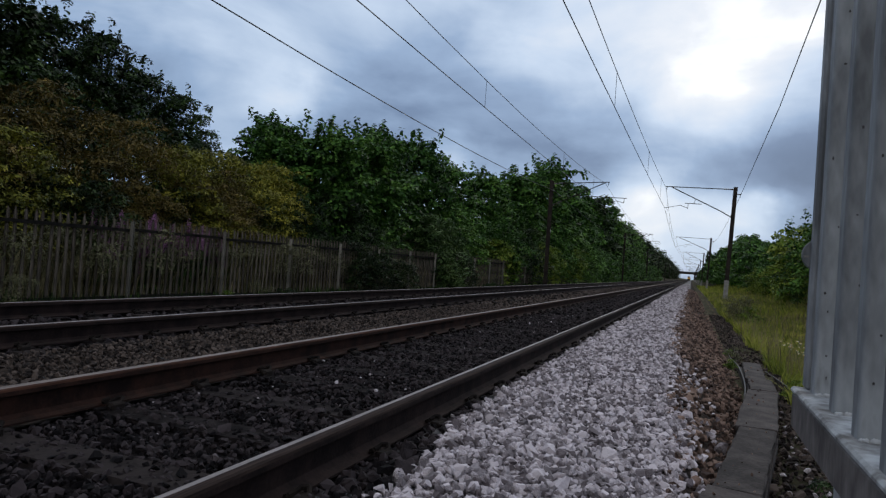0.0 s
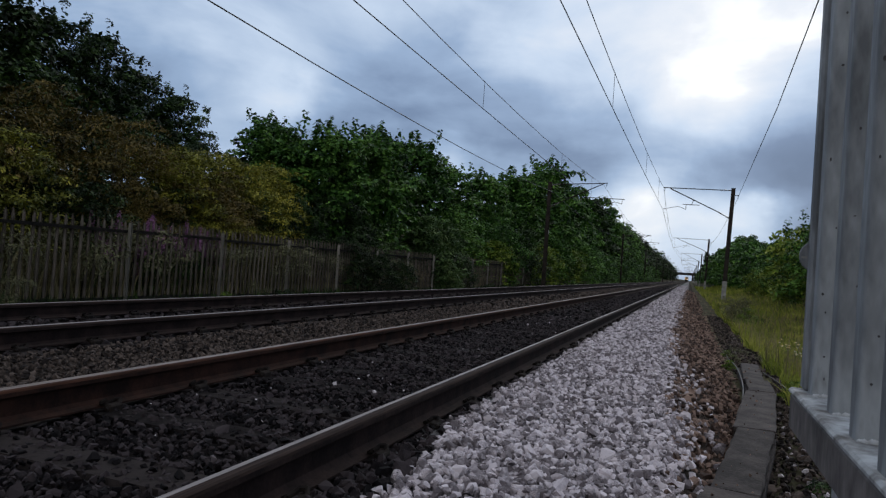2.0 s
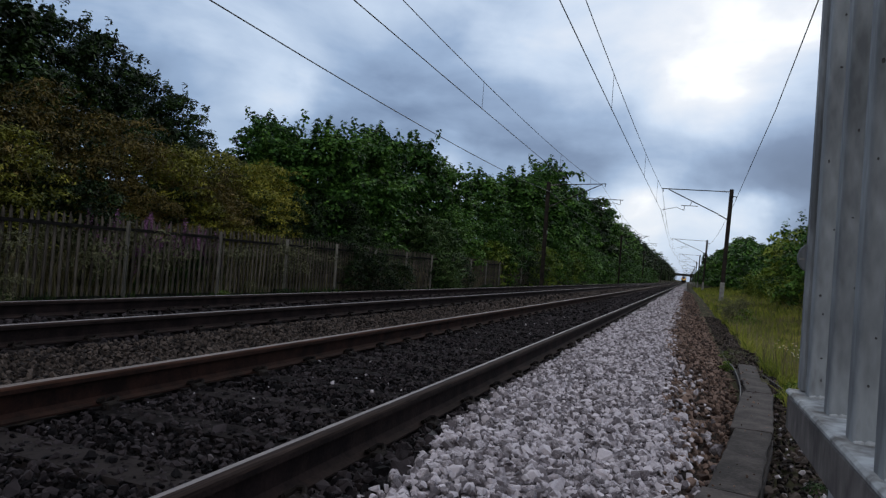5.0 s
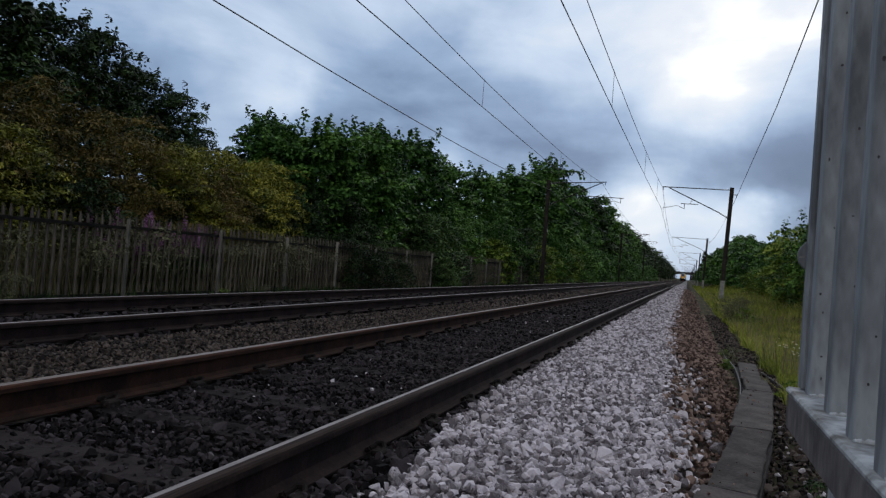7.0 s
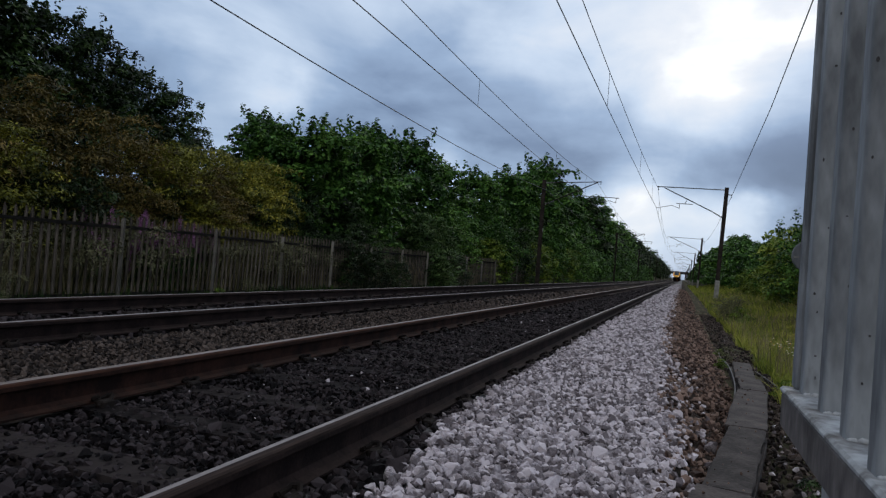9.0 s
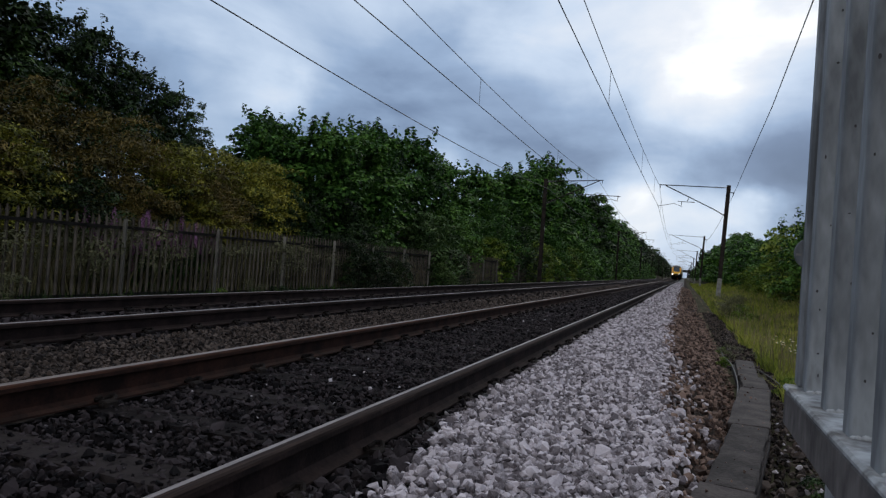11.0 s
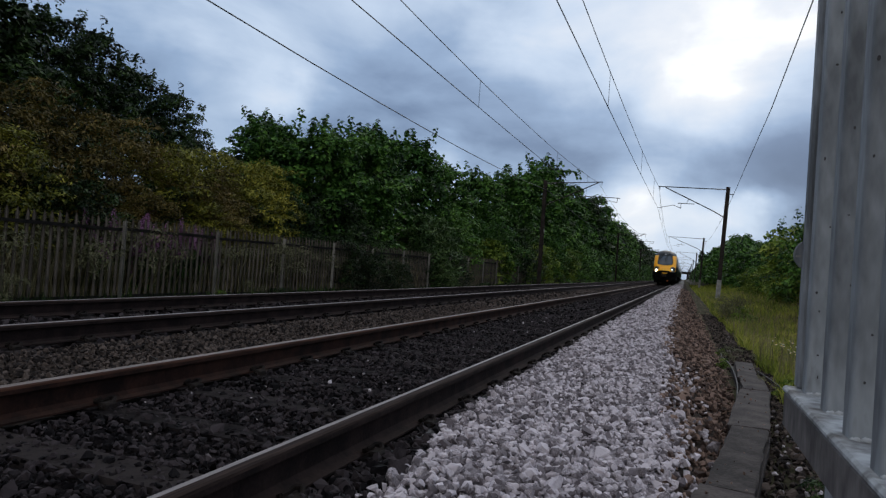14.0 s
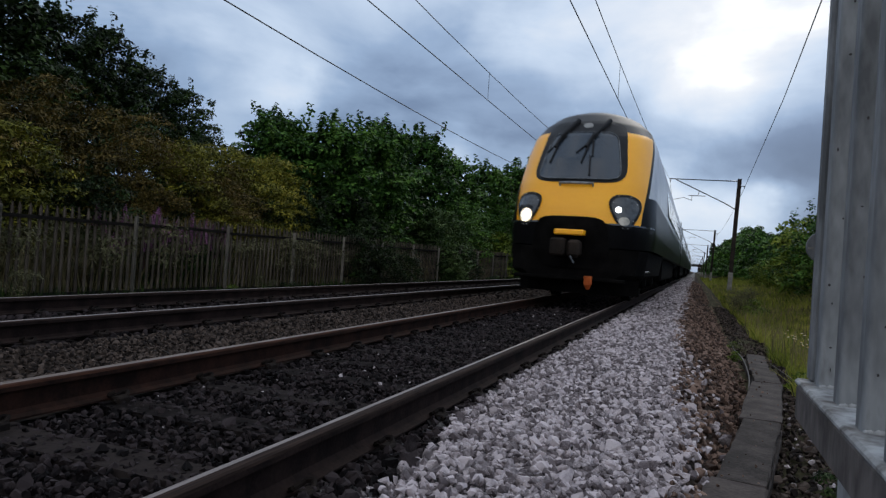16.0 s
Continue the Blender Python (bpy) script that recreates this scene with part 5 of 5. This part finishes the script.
def plant_small():
    rnd = random.Random(21)
    weeds = [make_weed(31, 1.05, 1.0, 2200, 0.06, L_WEED), make_weed(32, 0.7, 0.8, 1000, 0.10, L_DARK), make_weed(33, 0.45, 0.6, 700, 0.08, L_BRIGHT)]
    says = ["dull grey-green weed clump behind the fence", "dark weed clump beside the track", "small bright green weed clump"]
    spots = [(0, -10.75 + rnd.uniform(-0.3, 0.1), 5 + i * 0.75 + rnd.uniform(-0.2, 0.2), rnd.uniform(0.8, 1.3)) for i in range(26)]
    spots += [(0, 1.40, 20.6, 0.75), (2, 1.66, 21.2, 1.3), (0, 1.25, 21.8, 0.6), (2, 1.45, 20.2, 0.9), (0, -9.6, 7.3, 0.5), (0, -9.9, 14.1, 0.4), (2, 1.05, 7.6, 0.5)]
    spots += [(2, 0.56, 9.6, 0.3), (0, 0.66, 10.3, 0.2), (2, 0.62, 11.2, 0.25)]
    spots += [(1, rnd.uniform(0.75, 1.15) + (y - 4) * 0.06, y, rnd.uniform(0.14, 0.28)) for y in (3.2, 3.8, 4.3, 4.9, 5.3, 5.9, 6.4, 6.8)]
    spots += [(rnd.choice((1, 2)), rnd.uniform(-10.0, -8.8), 12 + i * 3.1, rnd.uniform(0.4, 0.8)) for i in range(16)]
    for k, x, y, s in spots:
        t = empty("weed", pose(x, y, ground_z(x, y), 0, 0, rnd.uniform(0, 360)) @ Matrix.Scale(s, 4), says[k], "weed", "weeds")
        tagged(part("stalk", weeds[k][0], None, t), kind="stuff")
        part("foliage", weeds[k][1], None, t)
    sp = [make_spike_flower(41, 1.75), make_spike_flower(42, 1.5)]
    for i in range(56):
        y = 10.3 + i * 0.066 + rnd.uniform(-0.12, 0.12)
        x = -10.75 + rnd.uniform(-0.5, 0.2)
        s = (1.08 if i in (21, 35) else rnd.uniform(0.55, 0.95))
        t = empty("purple_wildflower", pose(x, y, ground_z(x, y), rnd.uniform(-5, 5), rnd.uniform(-5, 5), rnd.uniform(0, 360)) @ Matrix.Scale(s, 4), "tall purple-flowered wild plant behind the fence", "wildflower", "purple wildflowers")
        for n, m in zip(("stem", "foliage", "flower_spike"), sp[i % 2]):
            q = part(n, m, None, t)
            if n == "flower_spike":
                tagged(q, kind="stuff")
    # white daisies in the grass
    bm = bmesh.new()
    tube(bm, (0, 0, -0.05), (0.02, 0.0, 0.42), 0.003, 5)
    stem = finish(bm, "stem", L_GREEN)
    bm = bmesh.new()
    for i in range(9):
        a = i * 0.698
        c, s_ = math.cos(a), math.sin(a)
        q = [(0.006 * c, 0.006 * s_, 0.425), (0.02 * c - 0.006 * s_, 0.02 * s_ + 0.006 * c, 0.43), (0.03 * c, 0.03 * s_, 0.424), (0.02 * c + 0.006 * s_, 0.02 * s_ - 0.006 * c, 0.43)]
        bm.faces.new([bm.verts.new((u + 0.02, w, z)) for u, w, z in q])
    petals = finish(bm, "flower_head", M_WHITE_FLOWER)
    bm = bmesh.new()
    tube(bm, (0.02, 0, 0.42), (0.02, 0, 0.434), 0.009, 8, 0.006)
    heart = finish(bm, "flower_centre", M_YELLOW)
    for i in range(44):
        x, y = rnd.gauss(1.74, 0.17), rnd.gauss(11.6, 1.0)
        t = empty("daisy", pose(x, y, ground_z(x, y) + 0.0, rnd.uniform(5, 35), rnd.uniform(-15, 15), rnd.uniform(-30, 30)) @ Matrix.Scale(rnd.uniform(0.55, 0.85), 4), "white daisy flower standing in the grass", "flower", "daisies")
        part("stem", stem, None, t)
        part("flower_head", petals, None, t)
        part("flower_centre", heart, None, t)


plant_small()


# ---- ballast stones ----
def stone_shapes(rng, k):
    """Hulls of a few scattered points: broken rock with flat sides and sharp corners."""
    out = []
    while len(out) < k:
        p = rng.normal(size=(11, 3))
        p /= (np.abs(p) ** 2.4).sum(1)[:, None] ** (1 / 2.4)
        p *= rng.uniform(0.84, 1.0, (11, 1)) * np.array([0.56, 0.47, 0.39]) * rng.uniform(0.85, 1.15, 3)
        bm = bmesh.new()
        for c in p:
            bm.verts.new(c)
        r = bmesh.ops.convex_hull(bm, input=bm.verts[:])
        bmesh.ops.delete(bm, geom=[v for v in bm.verts if not v.link_faces], context="VERTS")
        bm.verts.index_update()
        bmesh.ops.recalc_face_normals(bm, faces=bm.faces[:])
        v = np.array([v.co[:] for v in bm.verts])
        f = np.array([[v.index for v in f.verts] for f in bm.faces])
        bm.free()
        if len(v) >= 9:
            out.append((v - (v.max(0) + v.min(0)) / 2, f))
    return out


SHAPES = stone_shapes(np.random.default_rng(8), 18)


def turns(rng, n):
    q = rng.normal(size=(n, 4)) * np.array([1.0, 0.35, 0.35, 1.0])
    q /= np.linalg.norm(q, axis=1)[:, None]
    w, x, y, z = q.T
    return np.stack([1 - 2 * (y * y + z * z), 2 * (x * y - z * w), 2 * (x * z + y * w), 2 * (x * y + z * w), 1 - 2 * (x * x + z * z), 2 * (y * z - x * w), 2 * (x * z - y * w), 2 * (y * z + x * w), 1 - 2 * (x * x + y * y)], 1).reshape(n, 3, 3)


def spread(rng, n, xr, yr, power=1.0):
    """Places with nearly even spacing."""
    lx, ly = xr[1] - xr[0], yr[1] - yr[0]
    c = math.sqrt(lx * ly / n)
    nx, ny = max(1, round(lx / c)), max(1, round(ly / c))
    gx, gy = np.meshgrid(np.arange(nx), np.arange(ny))
    x = xr[0] + (gx.ravel() + 0.5 + rng.uniform(-0.48, 0.48, nx * ny)) * lx / nx
    y = yr[0] + (gy.ravel() + 0.5 + rng.uniform(-0.48, 0.48, nx * ny)) * ly / ny
    return x, y


def stones(name, seed, n, xr, yr, size, mat_, label, lift=0.0, keep=None, ground=None):
    rng = np.random.default_rng(seed)
    x, y = spread(rng, n, xr, yr)
    if keep is not None:
        ok = keep(x, y, rng)
        x, y = x[ok], y[ok]
    n = len(x)
    z = np.array([(ground or (lambda a, b: bed_z(a)))(a, b) for a, b in zip(x, y)]) + lift + rng.uniform(-0.012, 0.016, n)
    s = size * np.exp(rng.normal(0, 0.29, n))
    kind = rng.integers(0, len(SHAPES), n)
    R, at = turns(rng, n), np.stack([x, y, z], 1)
    vs, fs, count = [], [], 0
    for i, (sv, sf) in enumerate(SHAPES):
        m = kind == i
        v = np.einsum("nij,kj->nki", R[m], sv) * s[m][:, None, None] + at[m][:, None, :]
        vs.append(v.reshape(-1, 3))
        fs.append((sf[None] + (np.arange(m.sum()) * len(sv))[:, None, None] + count).reshape(-1, 3))
        count += m.sum() * len(sv)
    ob = new(name, raw_mesh(name, np.concatenate(vs), np.concatenate(fs), mat_))
    return tagged(ob, label, "ballast", kind="stuff")


def single_stones(parent, seed, n, xr, yr, size, mat_, name, lift=0.0, keep=None):
    """Stones that can be picked up one by one, under the strip of ballast on which they lie."""
    rng = np.random.default_rng(seed)
    shapes = [raw_mesh(name, v, f, mat_) for v, f in SHAPES]
    x, y = spread(rng, n, xr, yr)
    if keep is not None:
        ok = keep(x, y, rng)
        x, y = x[ok], y[ok]
    R = turns(rng, len(x))
    for i in range(len(x)):
        ob = part(name, shapes[rng.integers(0, len(shapes))], None, parent)
        s = size * math.exp(rng.normal(0, 0.26))
        ob.matrix_basis = Matrix.Translation((x[i], y[i], bed_z(x[i]) + lift + rng.uniform(-0.012, 0.016))) @ Matrix(R[i].tolist()).to_4x4() @ Matrix.Scale(s, 4)


def off_rails(x, y, rng):
    ok = np.ones(len(x), bool)
    for m in (X_NEAR, X_FAR):
        for e in (-1, 1):
            ok &= np.abs(x - m - e * GAUGE / 2) > 0.085
    return ok


BORDER = ([3.0, 6.0, 12.0, 30.0], [0.03, -0.05, -0.18, -0.24])


def pale_zone(x, y, rng):
    left = np.interp(y, [1.9, 2.6, 3.2, 3.9], [-0.97, -1.03, -1.11, -1.18]) + 0.03 * np.sin(y * 5.0)
    return (x > left + rng.uniform(-0.02, 0.05, len(x))) & (x < np.interp(y, *BORDER) + 0.05 * np.sin(y * 1.9) + rng.normal(0, 0.05, len(x)))


def brown_zone(x, y, rng):
    edge = np.interp(y, [1.7, 3.42, 4.98, 6.87, 8.75, 9.6, 20], [-0.14, 0.14, 0.36, 0.56, 0.63, 0.72, 0.87])
    return (x > np.interp(y, *BORDER) - 0.05 + 0.05 * np.sin(y * 1.9) + rng.normal(0, 0.05, len(x))) & (x < edge + rng.normal(0, 0.02, len(x)))


def off_sleepers(first):
    def keep(x, y, rng):
        d = np.abs((y - first + 0.326) % 0.6515 - 0.326)
        return off_rails(x, y, rng) & ((d > 0.11) | (rng.random(len(x)) < 0.94))
    return keep


stones("pale_ballast_stones", 1, 20000, (-1.22, 0.14), (2.0, 14.0), 0.0425, M_STONE_PALE, "loose pale grey ballast stones", keep=pale_zone)
stones("pale_ballast_stones", 21, 2500, (-1.0, 0.14), (-3.0, 2.0), 0.05, M_STONE_PALE, "loose pale grey ballast stones", keep=pale_zone)
stones("dark_ballast_stones", 22, 2500, (-2.85, -1.0), (-3.0, 1.6), 0.056, M_STONE_DARK, "dark oily ballast stones between the rails", keep=off_rails)
stones("brown_ballast_stones", 23, 2500, (-7.4, -2.86), (-3.0, 2.2), 0.07, M_STONE_SIX, "brown grey ballast stones between the tracks", keep=off_rails)
stones("dark_ballast_stones", 24, 2200, (-7.4, -4.46), (2.2, 5.0), 0.055, M_STONE_DARK, "dark ballast stones of the far track", keep=off_rails)
stones("pale_ballast_stones", 17, 5200, (-1.22, 0.14), (14.0, 32.0), 0.062, M_STONE_PALE, "loose pale grey ballast stones", keep=pale_zone)
stones("pale_ballast_stones", 2, 4200, (-1.22, 0.1), (32.0, 110.0), 0.10, M_STONE_PALE, "loose pale grey ballast stones", keep=pale_zone)
stones("dark_ballast_stones", 3, 15000, (-2.85, -1.18), (1.6, 12.0), 0.035, M_STONE_DARK, "dark oily ballast stones between the rails", lift=0.006, keep=off_sleepers(2.03))
stones("dark_ballast_stones", 18, 4200, (-2.85, -1.18), (12.0, 28.0), 0.075, M_STONE_DARK, "dark oily ballast stones between the rails", keep=off_rails)
stones("dark_ballast_stones", 13, 500, (-1.22, -0.92), (1.8, 4.2), 0.05, M_STONE_DARK, "dark ballast stones beside the rail", keep=lambda x, y, rng: x < np.interp(y, [2.0, 2.6, 3.2, 3.9], [-0.95, -1.01, -1.09, -1.16]))
stones("dark_ballast_stones", 4, 2400, (-2.85, -1.18), (28.0, 65.0), 0.11, M_STONE_DARK, "dark oily ballast stones between the rails", keep=off_rails)
stones("brown_ballast_stones", 5, 12000, (-4.46, -2.86), (2.2, 14.0), 0.034, M_STONE_SIX, "brown grey ballast stones between the tracks", keep=off_rails)
stones("brown_ballast_stones", 6, 3200, (-4.46, -2.86), (14.0, 50.0), 0.09, M_STONE_SIX, "brown grey ballast stones between the tracks", keep=off_rails)
stones("dark_ballast_stones", 7, 6500, (-7.4, -4.46), (5.0, 32.0), 0.06, M_STONE_DARK, "dark ballast stones of the far track", keep=off_sleepers(2.3))
stones("brown_ballast_stones", 8, 8200, (-0.34, 0.80), (2.0, 20.0), 0.047, M_STONE_BROWN, "dirty brown ballast stones beside the cable trough", keep=brown_zone)
stones("brown_ballast_stones", 19, 2300, (-0.36, 0.90), (20.0, 70.0), 0.075, M_STONE_BROWN, "dirty brown ballast stones beside the cable trough", keep=brown_zone)
stones("brown_ballast_stones", 9, 3600, (0.36, 1.3), (2.6, 9.5), 0.038, M_STONE_SIX, "dirty stones and rubble behind the cable trough", ground=ground_z, lift=0.03, keep=lambda x, y, rng: x > 0.40 + (y - 3.5) * 0.11)
stones("brown_ballast_stones", 25, 1900, (0.60, 1.22), (9.2, 24.0), 0.045, M_STONE_SIX, "dirty rubble beyond the trough lids", ground=ground_z, lift=0.02, keep=lambda x, y, rng: x < 1.08 + rng.normal(0, 0.07, len(x)))
stones("pale_chips", 14, 260, (-2.8, -1.4), (2.2, 14.0), 0.022, M_STONE_PALE, "small pale stone chips among dark ballast", lift=0.022, keep=lambda x, y, rng: rng.random(len(x)) < 0.35)
stones("pale_chips", 16, 300, (0.5, 1.2), (2.6, 6.5), 0.034, M_STONE_PALE, "pale rubble behind the cable trough", ground=ground_z, lift=0.045, keep=lambda x, y, rng: (x > 0.45 + (y - 3.5) * 0.11) & (rng.random(len(x)) < 0.5))
stones("pale_ballast_stones", 10, 500, (0.0, 0.3), (2.2, 8.0), 0.045, M_STONE_PALE, "stray pale stones among brown ballast", lift=0.02, keep=lambda x, y, rng: rng.random(len(x)) < np.clip(0.55 - x * 2.0, 0.03, 1))
stones("grit", 20, 420, (0.0, 0.95), (2.2, 8.7), 0.016, M_STONE_BROWN, "grit and small stones lying on the trough lids", ground=lambda a, b: -0.262 - 0.003 * b + (0.012 if b < 4 else 0), lift=0.008, keep=lambda x, y, rng: np.abs(x - np.interp(y, [1.7, 3.42, 4.98, 6.87, 8.75], [-0.02, 0.25, 0.485, 0.69, 0.725])) < 0.10)
single_stones(bpy.data.objects["ballast_shoulder"], 11, 600, (-1.22, 0.14), (2.3, 3.3), 0.044, M_STONE_PALE_ONE, "stone", lift=0.012, keep=lambda x, y, rng: pale_zone(x, y, rng) & (rng.random(len(x)) < 0.56))
single_stones(bpy.data.objects["ballast_track_near"], 12, 280, (-2.7, -1.42), (2.6, 5.6), 0.040, M_STONE_DARK_ONE, "stone", lift=0.012)


# ---- what moves ----
def motions():
    rows = []
    for i in range(33):
        t = i * 0.5
        u = 16.0 - t
        rows.append((t, pose(X_NEAR, 11.9 + 32.0 * u + 0.55 * u * u, 0)))
    walk(TRAIN, rows)


motions()
